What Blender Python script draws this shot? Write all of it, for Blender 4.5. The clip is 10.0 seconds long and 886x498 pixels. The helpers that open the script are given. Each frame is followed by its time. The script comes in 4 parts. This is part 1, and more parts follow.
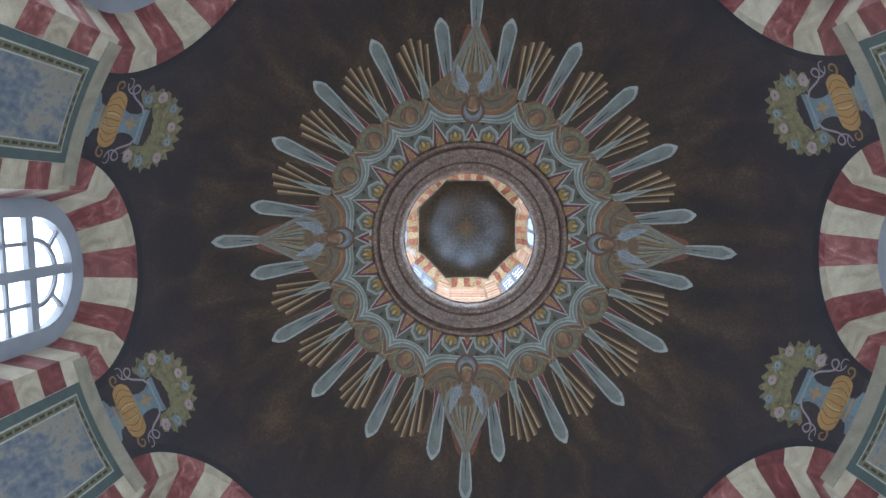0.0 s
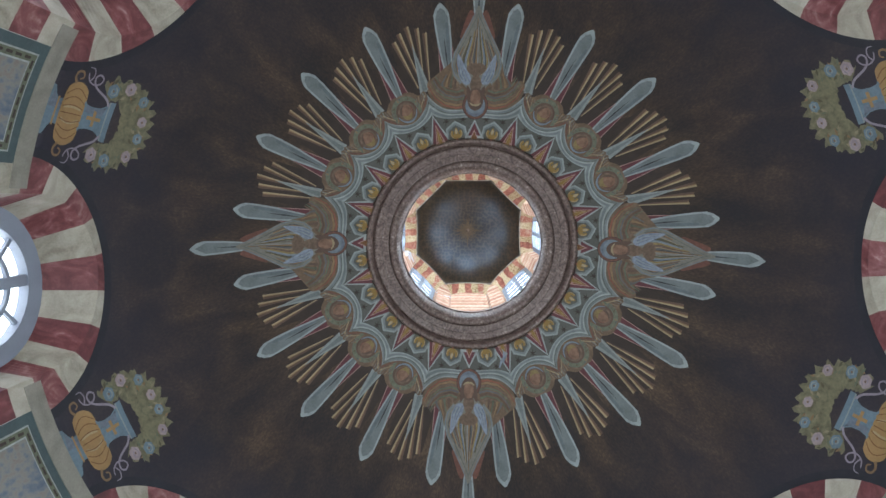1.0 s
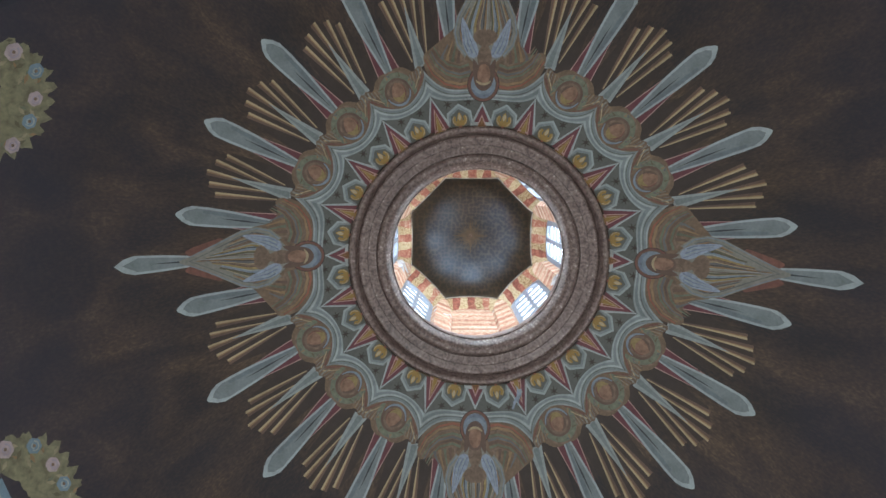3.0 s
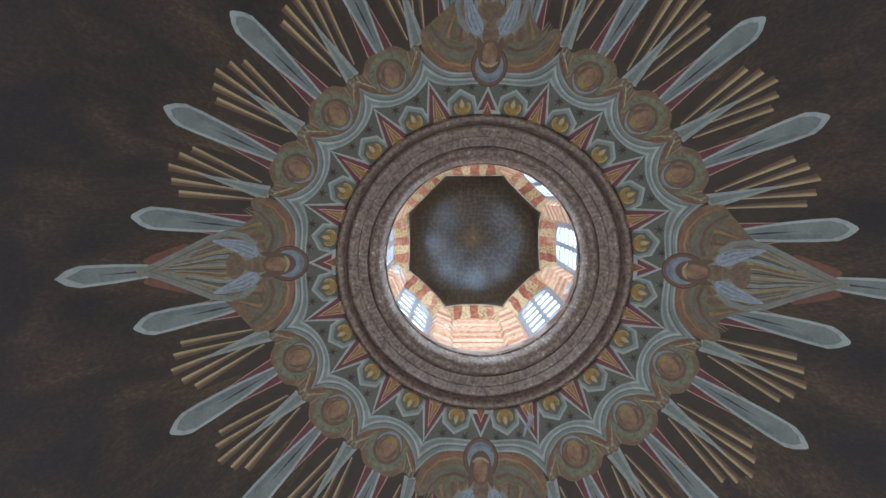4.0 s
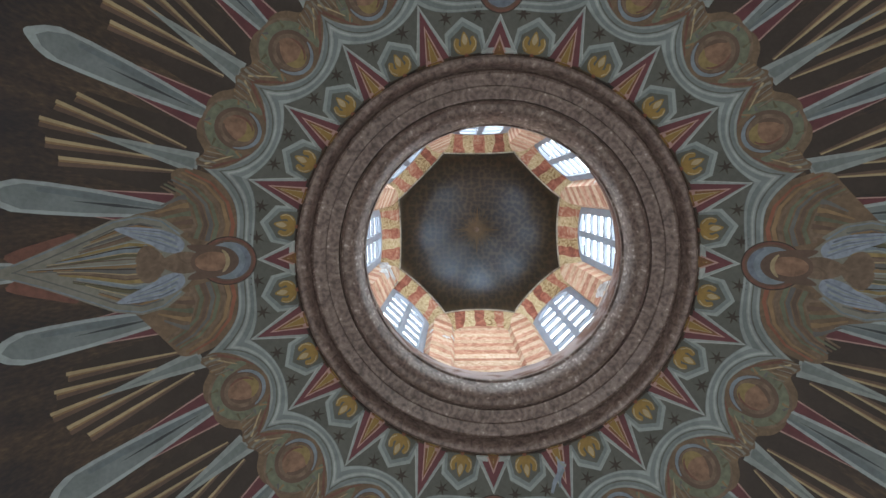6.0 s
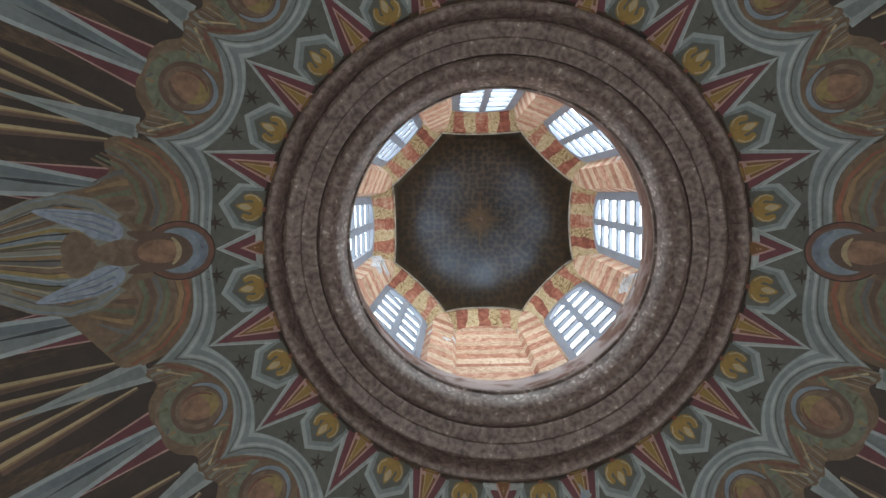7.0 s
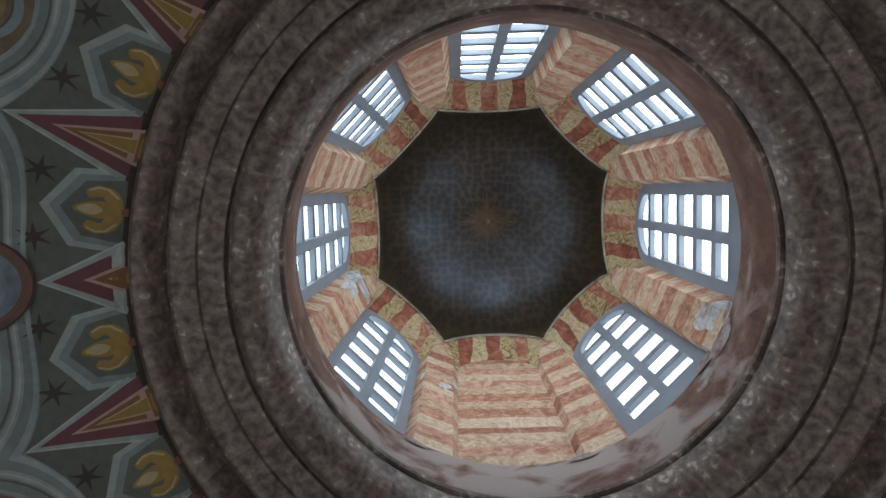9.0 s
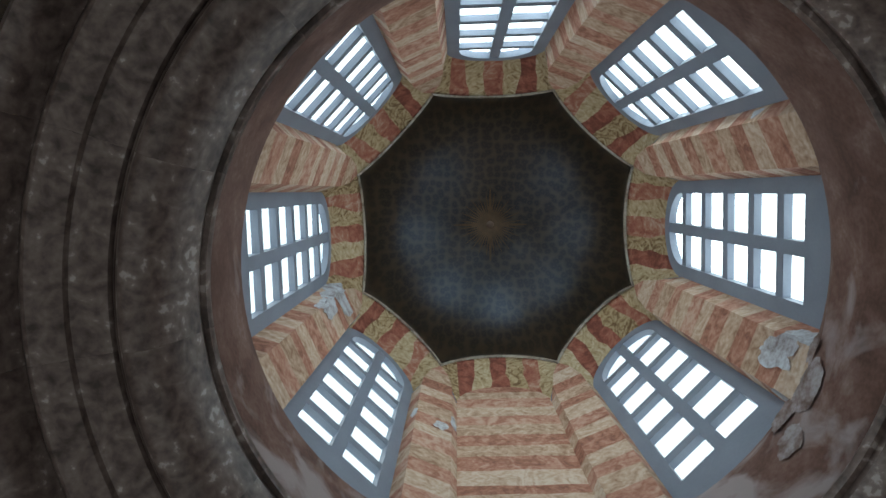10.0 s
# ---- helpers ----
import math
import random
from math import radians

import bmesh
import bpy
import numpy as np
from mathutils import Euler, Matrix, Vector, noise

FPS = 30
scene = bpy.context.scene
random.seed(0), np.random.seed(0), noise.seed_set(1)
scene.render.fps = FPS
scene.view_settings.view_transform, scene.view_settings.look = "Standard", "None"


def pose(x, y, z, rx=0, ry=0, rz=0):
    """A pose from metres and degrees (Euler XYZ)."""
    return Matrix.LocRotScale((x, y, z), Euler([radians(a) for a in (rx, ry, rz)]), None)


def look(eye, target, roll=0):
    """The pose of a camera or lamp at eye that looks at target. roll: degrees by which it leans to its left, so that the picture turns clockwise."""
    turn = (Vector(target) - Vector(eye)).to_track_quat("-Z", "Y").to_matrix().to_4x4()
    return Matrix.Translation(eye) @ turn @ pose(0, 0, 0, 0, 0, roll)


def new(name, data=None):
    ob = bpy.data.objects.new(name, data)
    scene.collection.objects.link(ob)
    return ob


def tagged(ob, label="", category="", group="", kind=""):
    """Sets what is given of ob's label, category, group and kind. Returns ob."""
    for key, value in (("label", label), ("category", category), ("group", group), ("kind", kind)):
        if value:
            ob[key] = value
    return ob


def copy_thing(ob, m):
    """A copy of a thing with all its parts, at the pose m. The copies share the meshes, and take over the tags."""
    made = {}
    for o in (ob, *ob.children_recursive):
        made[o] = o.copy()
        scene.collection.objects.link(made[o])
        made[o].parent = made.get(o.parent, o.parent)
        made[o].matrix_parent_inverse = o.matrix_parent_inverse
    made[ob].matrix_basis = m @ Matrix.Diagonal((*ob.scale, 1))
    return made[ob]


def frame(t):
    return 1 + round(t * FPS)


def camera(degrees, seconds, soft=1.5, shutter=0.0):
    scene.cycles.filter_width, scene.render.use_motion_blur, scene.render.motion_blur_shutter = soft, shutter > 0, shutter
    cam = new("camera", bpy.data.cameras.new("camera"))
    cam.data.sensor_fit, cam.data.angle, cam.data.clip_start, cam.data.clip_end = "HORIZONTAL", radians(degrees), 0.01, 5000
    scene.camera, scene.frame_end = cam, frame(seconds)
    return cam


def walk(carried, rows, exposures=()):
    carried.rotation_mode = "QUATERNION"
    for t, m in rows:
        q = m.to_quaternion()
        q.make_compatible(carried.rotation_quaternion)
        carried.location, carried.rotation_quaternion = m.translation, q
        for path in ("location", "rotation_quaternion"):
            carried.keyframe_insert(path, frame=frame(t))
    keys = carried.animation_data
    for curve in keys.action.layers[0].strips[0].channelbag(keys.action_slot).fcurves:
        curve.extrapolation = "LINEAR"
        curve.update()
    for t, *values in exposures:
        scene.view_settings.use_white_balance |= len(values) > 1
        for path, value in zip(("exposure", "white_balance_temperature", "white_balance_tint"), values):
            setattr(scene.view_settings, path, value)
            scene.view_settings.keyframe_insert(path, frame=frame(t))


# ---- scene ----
cam = camera(69.0, 10.0)
EYE = 3.0   # height of the first eye over the floor
# seconds, x, y, rise over the first eye, and the three small turns off straight up
ROWS = [
    (0.0, -0.220, -0.837, -0.000, -4.47, -1.47, -1.18),
    (0.5, -0.235, -0.863, 0.466, -4.51, -1.45, -1.11),
    (1.0, -0.257, -0.891, 0.965, -4.56, -1.42, -1.08),
    (1.5, -0.276, -0.914, 1.488, -4.62, -1.37, -1.10),
    (2.0, -0.306, -0.932, 2.050, -4.68, -1.30, -1.11),
    (2.5, -0.329, -0.942, 2.667, -4.71, -1.24, -1.12),
    (4.0, -0.401, -0.916, 4.487, -4.72, -1.08, -0.93),
    (4.5, -0.399, -0.887, 5.084, -4.70, -1.07, -0.84),
    (5.0, -0.402, -0.794, 5.671, -4.73, -1.05, -0.71),
    (6.5, -0.419, -0.554, 7.299, -4.93, -1.02, -0.23),
    (7.0, -0.411, -0.453, 7.848, -5.03, -1.09, -0.02),
    (7.5, -0.408, -0.427, 8.390, -5.08, -1.15, 0.14),
    (8.0, -0.406, -0.410, 8.943, -5.10, -1.16, 0.29),
    (8.5, -0.411, -0.409, 9.503, -5.10, -1.15, 0.41),
    (9.0, -0.404, -0.401, 10.062, -5.11, -1.15, 0.48),
    (9.5, -0.393, -0.401, 10.605, -5.11, -1.16, 0.53),
    (10.0, -0.387, -0.387, 11.135, -5.11, -1.19, 0.56),
]
# the clip's camera closes down as the bright lantern fills its picture
EXPOSURES = [(0.0, -0.25, 6250, 10), (2.5, -0.25, 6480, 11), (4.5, -0.38, 6680, 11), (7.0, -0.85, 7000, 11), (8.5, -1.25, 6900, 10), (10.0, -2.0, 6500, 3)]
walk(cam, [(t, pose(x, y, EYE + z, 180 + a, b, c)) for t, x, y, z, a, b, c in ROWS],
     exposures=EXPOSURES)

# ---- light ----
world = bpy.data.worlds.new("overcast_sky")
scene.world = world
world.use_nodes = True
wn = world.node_tree
sky = wn.nodes.new("ShaderNodeTexSky")
sky.sky_type = "NISHITA"
sky.sun_disc = False
sky.sun_elevation, sky.sun_rotation = radians(40), radians(60)
wn.links.new(sky.outputs[0], wn.nodes["Background"].inputs[0])
wn.nodes["Background"].inputs[1].default_value = 0.12
sun = new("sun", bpy.data.lights.new("sun", "SUN"))
sun.data.energy, sun.data.angle, sun.data.color = 0.8, radians(12), (1.0, 0.95, 0.88)
sun.matrix_world = look((-20, 12, 40), (0, 0, 12))
scene.view_settings.exposure = 0.0
WINDOW_LIGHT = 120.0     # watts of daylight in each drum window
LANTERN_LIGHT = 70.0    # and in each lantern window
FILL_LIGHT = 365.0      # and of each unseen fill lamp added below
DAY = (0.90, 0.96, 1.0)
LANTERN_DAY = (0.80, 0.92, 1.0)
SUNNY = (1.15, 0.62, 1.0, 0.62, 0.75, 1.0, 1.75, 1.35)    # share of each side of the lantern


def daylight(name, m, w, h, watts, colour=DAY):
    lamp = bpy.data.lights.new(name, "AREA")
    lamp.shape, lamp.size, lamp.size_y, lamp.energy, lamp.color = "RECTANGLE", w, h, watts, colour
    ob = new(name, lamp)
    ob.matrix_world = m
    return ob


# ---- materials ----
def material(name, stops, rough=0.7, scale=4.0, detail=6.0, distort=0.6, fine=60.0, fine_mix=0.25, bump=0.15, metal=0.0, stretch=(1, 1, 1), vary=0.0, spec=0.4):
    """A surface with coarse clouds and fine grain. stops: (place, colour) from dark to light."""
    mat = bpy.data.materials.new(name)
    mat.use_nodes = True
    nt = mat.node_tree
    n, l = nt.nodes, nt.links
    bsdf = n["Principled BSDF"]
    co = n.new("ShaderNodeTexCoord")
    mp = n.new("ShaderNodeMapping")
    mp.inputs["Scale"].default_value = stretch
    l.new(co.outputs["Object"], mp.inputs[0])
    a = n.new("ShaderNodeTexNoise")
    a.inputs["Scale"].default_value, a.inputs["Detail"].default_value, a.inputs["Distortion"].default_value = scale, detail, distort
    b = n.new("ShaderNodeTexNoise")
    b.inputs["Scale"].default_value, b.inputs["Detail"].default_value = fine, 4
    l.new(mp.outputs[0], a.inputs["Vector"])
    l.new(mp.outputs[0], b.inputs["Vector"])
    mix = n.new("ShaderNodeMix")
    mix.inputs[0].default_value = fine_mix
    l.new(a.outputs[0], mix.inputs[2])
    l.new(b.outputs[0], mix.inputs[3])
    ramp = n.new("ShaderNodeValToRGB")
    els = ramp.color_ramp.elements
    while len(els) < len(stops):
        els.new(0.5)
    for e, (p, c) in zip(els, stops):
        e.position, e.color = p, (*c, 1)
    out = mix.outputs[0]
    if vary:
        info = n.new("ShaderNodeObjectInfo")
        add = n.new("ShaderNodeMath")
        add.operation = "MULTIPLY_ADD"
        add.inputs[1].default_value, add.inputs[2].default_value = vary, -vary / 2
        l.new(info.outputs["Random"], add.inputs[0])
        add2 = n.new("ShaderNodeMath")
        l.new(out, add2.inputs[0])
        l.new(add.outputs[0], add2.inputs[1])
        out = add2.outputs[0]
    l.new(out, ramp.inputs[0])
    l.new(ramp.outputs[0], bsdf.inputs["Base Color"])
    bsdf.inputs["Roughness"].default_value, bsdf.inputs["Metallic"].default_value = rough, metal
    bsdf.inputs["Specular IOR Level"].default_value = spec
    if bump:
        bp = n.new("ShaderNodeBump")
        bp.inputs["Strength"].default_value, bp.inputs["Distance"].default_value = bump, 0.01
        l.new(mix.outputs[0], bp.inputs["Height"])
        l.new(bp.outputs[0], bsdf.inputs["Normal"])
    return mat


def tones(c, spread=0.35, lo=0.3, hi=0.7):
    """Three tones round one colour."""
    return [(lo, tuple(v * (1 - spread) for v in c)), ((lo + hi) / 2, c), (hi, tuple(min(1, v * (1 + spread)) for v in c))]


M_DOME = material("dome_paint", [(0.28, (0.010, 0.009, 0.011)), (0.42, (0.022, 0.016, 0.014)), (0.51, (0.042, 0.027, 0.018)), (0.59, (0.066, 0.041, 0.024)), (0.69, (0.118, 0.078, 0.045))], 0.6, 1.3, 11, 0.5, 26, 0.38, 0.25)


def polar(mat, du, dv, dw=0.0):
    """Lay a material's noise out by angle and height instead of by place, so that it runs in streaks."""
    nt = mat.node_tree
    co = nt.nodes["Texture Coordinate"]
    mp = nt.nodes["Mapping"]
    sep = nt.nodes.new("ShaderNodeSeparateXYZ")
    at = nt.nodes.new("ShaderNodeMath")
    at.operation = "ARCTAN2"
    com = nt.nodes.new("ShaderNodeCombineXYZ")
    nt.links.new(co.outputs["Object"], sep.inputs[0])
    nt.links.new(sep.outputs[1], at.inputs[0])
    nt.links.new(sep.outputs[0], at.inputs[1])
    ab = nt.nodes.new("ShaderNodeMath")
    ab.operation = "ABSOLUTE"
    nt.links.new(at.outputs[0], ab.inputs[0])
    nt.links.new(ab.outputs[0], com.inputs[0])
    nt.links.new(sep.outputs[2], com.inputs[1])
    nt.links.new(sep.outputs[1], com.inputs[2])
    nt.links.new(com.outputs[0], mp.inputs[0])
    mp.inputs["Scale"].default_value = (du, dv, dw)


polar(M_DOME, 6.5, 0.8, 0.10)


def lower_blue(mat, z0, z1, colour, most):
    """Navy lower zone of the dome, uneven-edged; partly the light's bluish cast put into colour."""
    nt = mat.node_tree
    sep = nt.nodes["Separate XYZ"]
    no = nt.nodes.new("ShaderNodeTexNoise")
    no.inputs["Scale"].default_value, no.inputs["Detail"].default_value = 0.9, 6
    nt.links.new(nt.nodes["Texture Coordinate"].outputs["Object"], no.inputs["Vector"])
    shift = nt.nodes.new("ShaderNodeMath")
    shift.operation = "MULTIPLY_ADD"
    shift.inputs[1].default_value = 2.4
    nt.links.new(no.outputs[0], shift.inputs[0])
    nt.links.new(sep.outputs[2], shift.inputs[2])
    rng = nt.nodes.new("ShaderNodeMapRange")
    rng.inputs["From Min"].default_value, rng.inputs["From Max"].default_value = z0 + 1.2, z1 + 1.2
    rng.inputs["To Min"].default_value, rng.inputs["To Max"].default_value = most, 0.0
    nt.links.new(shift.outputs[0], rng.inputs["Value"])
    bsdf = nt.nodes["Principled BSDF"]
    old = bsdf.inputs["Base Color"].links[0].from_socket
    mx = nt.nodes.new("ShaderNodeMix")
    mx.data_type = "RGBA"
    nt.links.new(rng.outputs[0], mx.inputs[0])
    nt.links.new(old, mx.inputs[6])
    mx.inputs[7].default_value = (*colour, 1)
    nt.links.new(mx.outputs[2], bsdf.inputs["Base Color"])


lower_blue(M_DOME, EYE + 8.9, EYE + 12.3, (0.022, 0.022, 0.036), 0.78)
M_MARBLE = material("mottled_marble", [(0.35, (0.058, 0.039, 0.033)), (0.45, (0.123, 0.086, 0.074)), (0.53, (0.178, 0.129, 0.112)), (0.60, (0.228, 0.175, 0.154)), (0.64, (0.43, 0.365, 0.335))], 0.33, 10, 12, 1.0, 26, 0.4, 0.3, vary=0.05)
M_REDM = material("red_veined_marble", [(0.3, (0.09, 0.024, 0.028)), (0.48, (0.15, 0.042, 0.046)), (0.58, (0.20, 0.07, 0.07)), (0.66, (0.27, 0.13, 0.13)), (0.76, (0.42, 0.29, 0.28))], 0.5, 2.2, 5, 2.6, 30, 0.15, 0.08, vary=0.14)
M_WHITEM = material("cream_marble", [(0.3, (0.22, 0.20, 0.155)), (0.44, (0.32, 0.295, 0.235)), (0.6, (0.40, 0.375, 0.31)), (0.75, (0.48, 0.455, 0.39))], 0.5, 2.0, 7, 2.2, 40, 0.25, 0.08, vary=0.14)
M_BRICK = material("red_stone", [(0.32, (0.17, 0.052, 0.036)), (0.46, (0.30, 0.10, 0.066)), (0.56, (0.37, 0.15, 0.10)), (0.64, (0.44, 0.24, 0.17)), (0.72, (0.52, 0.38, 0.30))], 0.8, 6, 10, 1.8, 40, 0.3, 0.35, vary=0.2)
M_BEIGE = material("beige_figured_stone", [(0.34, (0.17, 0.10, 0.045)), (0.42, (0.31, 0.215, 0.11)), (0.50, (0.44, 0.335, 0.195)), (0.58, (0.50, 0.40, 0.25)), (0.70, (0.60, 0.51, 0.37))], 0.8, 7, 7, 3.2, 40, 0.22, 0.35, vary=0.14)
M_BRICK_PALE = material("faded_pink_stone", [(0.34, (0.24, 0.10, 0.065)), (0.45, (0.37, 0.165, 0.11)), (0.55, (0.47, 0.25, 0.175)), (0.66, (0.56, 0.38, 0.29))], 0.8, 7, 10, 1.8, 40, 0.3, 0.4, vary=0.14)
M_BEIGE_PALE = material("faded_beige_stone", [(0.34, (0.32, 0.19, 0.12)), (0.45, (0.47, 0.325, 0.225)), (0.55, (0.56, 0.42, 0.315)), (0.66, (0.64, 0.53, 0.43))], 0.8, 7, 9, 2.2, 40, 0.3, 0.4, vary=0.14)
M_IMPOST = material("buff_stone", [(0.3, (0.17, 0.16, 0.13)), (0.5, (0.235, 0.225, 0.19)), (0.7, (0.30, 0.285, 0.245))], 0.7, 2.0, 8, 1.0, 40, 0.3, 0.1)
M_FLAKE = material("bare_bluish_plaster", [(0.34, (0.24, 0.19, 0.19)), (0.45, (0.40, 0.39, 0.41)), (0.58, (0.60, 0.63, 0.67))], 0.9, 8, 8, 0.6, 50, 0.3, 0.4)
M_WORN = material("worn_pinkish_plaster", [(0.36, (0.17, 0.115, 0.10)), (0.48, (0.27, 0.215, 0.205)), (0.62, (0.40, 0.37, 0.38))], 0.9, 9, 9, 0.8, 50, 0.3, 0.4)
M_SILL = material("red_plaster", [(0.34, (0.095, 0.047, 0.036)), (0.48, (0.155, 0.080, 0.061)), (0.58, (0.195, 0.112, 0.09)), (0.68, (0.26, 0.175, 0.155))], 0.85, 3.5, 10, 1.0, 40, 0.3, 0.4)


def worn(mat, colour):
    """Old damp has taken the paint off one side of the band in ragged patches."""
    nt = mat.node_tree
    co = nt.nodes["Texture Coordinate"]
    sep = nt.nodes.new("ShaderNodeSeparateXYZ")
    nt.links.new(co.outputs["Object"], sep.inputs[0])
    no = nt.nodes.new("ShaderNodeTexNoise")
    no.inputs["Scale"].default_value, no.inputs["Detail"].default_value, no.inputs["Distortion"].default_value = 2.6, 9, 0.8
    nt.links.new(co.outputs["Object"], no.inputs["Vector"])
    add = nt.nodes.new("ShaderNodeMath")
    add.operation = "MULTIPLY_ADD"
    add.inputs[1].default_value = 0.16
    nt.links.new(sep.outputs[1], add.inputs[0])
    nt.links.new(no.outputs[0], add.inputs[2])
    rng = nt.nodes.new("ShaderNodeMapRange")
    rng.inputs["From Min"].default_value, rng.inputs["From Max"].default_value = 0.60, 0.74
    rng.inputs["To Max"].default_value = 0.85
    nt.links.new(add.outputs[0], rng.inputs["Value"])
    bsdf = nt.nodes["Principled BSDF"]
    old = bsdf.inputs["Base Color"].links[0].from_socket
    mx = nt.nodes.new("ShaderNodeMix")
    mx.data_type = "RGBA"
    nt.links.new(rng.outputs[0], mx.inputs[0])
    nt.links.new(old, mx.inputs[6])
    mx.inputs[7].default_value = (*colour, 1)
    nt.links.new(mx.outputs[2], bsdf.inputs["Base Color"])


worn(M_SILL, (0.40, 0.34, 0.34))
M_WALL = material("pale_plaster", [(0.3, (0.34, 0.34, 0.33)), (0.7, (0.50, 0.50, 0.48))], 0.85, 1.5, 8, 0.5, 40, 0.3, 0.2)
M_FLOOR = material("stone_floor", [(0.3, (0.26, 0.26, 0.26)), (0.7, (0.42, 0.42, 0.41))], 0.5, 1.5, 8, 0.5, 40, 0.3, 0.1)
M_TRIM = material("worn_pale_moulding", [(0.35, (0.16, 0.13, 0.10)), (0.5, (0.34, 0.30, 0.25)), (0.7, (0.5, 0.46, 0.4))], 0.8, 6, 8, 0.8, 50, 0.3, 0.2)
M_FRAME = material("grey_painted_wood", tones((0.24, 0.27, 0.33), 0.12), 0.5, 3, 5, 0.3, 50, 0.3, 0.08)
M_CUPOLA = material("cupola_paint", [(0.3, (0.006, 0.005, 0.0045)), (0.5, (0.014, 0.010, 0.008)), (0.75, (0.034, 0.024, 0.016))], 0.28, 2, 8, 0.5, 55, 0.4, 0.22, spec=0.6)


M_CUPOLA.node_tree.nodes["Principled BSDF"].inputs["Specular Tint"].default_value = (0.62, 0.78, 1.0, 1)


def scales(mat, size):
    """Fish-scale figures over a painted ground: pale edges round small dark cells."""
    nt = mat.node_tree
    vo = nt.nodes.new("ShaderNodeTexVoronoi")
    vo.feature, vo.voronoi_dimensions = "F1", "2D"
    vo.inputs["Scale"].default_value, vo.inputs["Randomness"].default_value = size, 0.75
    co = nt.nodes["Texture Coordinate"]
    wob = nt.nodes.new("ShaderNodeTexNoise")
    wob.inputs["Scale"].default_value, wob.inputs["Detail"].default_value = 9.0, 3
    nt.links.new(co.outputs["Object"], wob.inputs["Vector"])
    off = nt.nodes.new("ShaderNodeVectorMath")
    off.operation = "MULTIPLY_ADD"
    off.inputs[1].default_value = (0.07, 0.07, 0.0)
    nt.links.new(wob.outputs["Color"], off.inputs[0])
    nt.links.new(co.outputs["Object"], off.inputs[2])
    nt.links.new(off.outputs[0], vo.inputs["Vector"])
    rp = nt.nodes.new("ShaderNodeValToRGB")
    for _ in range(3):
        rp.color_ramp.elements.new(0.5)
    for e, (p, c) in zip(rp.color_ramp.elements, ((0.06, (0.026, 0.016, 0.007, 1)), (0.18, (0.004, 0.003, 0.001, 1)), (0.30, (0.010, 0.007, 0.004, 1)), (0.48, (0.036, 0.024, 0.012, 1)), (0.72, (0.052, 0.034, 0.017, 1)))):
        e.position, e.color = p, c
    nt.links.new(vo.outputs["Distance"], rp.inputs[0])
    bsdf = nt.nodes["Principled BSDF"]
    old = bsdf.inputs["Base Color"].links[0].from_socket
    mx = nt.nodes.new("ShaderNodeMix")
    mx.data_type, mx.blend_type = "RGBA", "ADD"
    mx.inputs[0].default_value = 0.8
    nt.links.new(old, mx.inputs[6])
    nt.links.new(rp.outputs[0], mx.inputs[7])
    nt.links.new(mx.outputs[2], bsdf.inputs["Base Color"])


scales(M_CUPOLA, 12.5)
M_GLASS = bpy.data.materials.new("clear_glass")
M_GLASS.use_nodes = True
gb = M_GLASS.node_tree.nodes["Principled BSDF"]
gb.inputs["Base Color"].default_value = (0.96, 0.985, 1.0, 1)
gb.inputs["Transmission Weight"].default_value, gb.inputs["Roughness"].default_value, gb.inputs["IOR"].default_value = 1.0, 0.02, 1.05


# ---- building helpers ----
def mesh(name, verts, faces, mat, smooth=False):
    me = bpy.data.meshes.new(name)
    me.from_pydata([tuple(v) for v in verts], [], faces)
    me.materials.append(mat)
    if smooth:
        for p in me.polygons:
            p.use_smooth = True
    me.validate()
    return me


def obj(name, me, parent=None, label="", m=None):
    ob = new(name, me)
    if parent is not None:
        ob.parent = parent
    if m is not None:
        ob.matrix_basis = m
    if label:
        ob["label"] = label
    return ob


def structure(ob, label, category):
    return tagged(ob, label, category, kind="structure")


def strip(rows, closed=False):
    """Faces and points of a sheet through rows of points."""
    n = len(rows[0])
    verts = [p for r in rows for p in r]
    faces = []
    for i in range(len(rows) - 1):
        for j in range(n if closed else n - 1):
            k = (j + 1) % n
            faces.append((i * n + j, i * n + k, (i + 1) * n + k, (i + 1) * n + j))
    return verts, faces


def turn(deg):
    return Matrix.Rotation(radians(deg), 4, "Z")


def revolve(profile, steps=96):
    rows = [[(r * math.cos(2 * math.pi * i / steps), r * math.sin(2 * math.pi * i / steps), z) for i in range(steps)] for r, z in profile]
    return strip(rows, True)


def thick(ob, t, offset=1.0):
    mod = ob.modifiers.new("thickness", "SOLIDIFY")
    mod.thickness, mod.offset = t, offset
    return ob


def box(bm, x0, x1, y0, y1, z0, z1):
    vs = [bm.verts.new((x, y, z)) for x in (x0, x1) for y in (y0, y1) for z in (z0, z1)]
    for f in ((0, 1, 3, 2), (4, 6, 7, 5), (0, 4, 5, 1), (2, 3, 7, 6), (0, 2, 6, 4), (1, 5, 7, 3)):
        bm.faces.new([vs[i] for i in f])


def from_bm(name, bm, mat):
    bmesh.ops.recalc_face_normals(bm, faces=bm.faces)
    me = bpy.data.meshes.new(name)
    bm.to_mesh(me)
    bm.free()
    me.materials.append(mat)
    return me


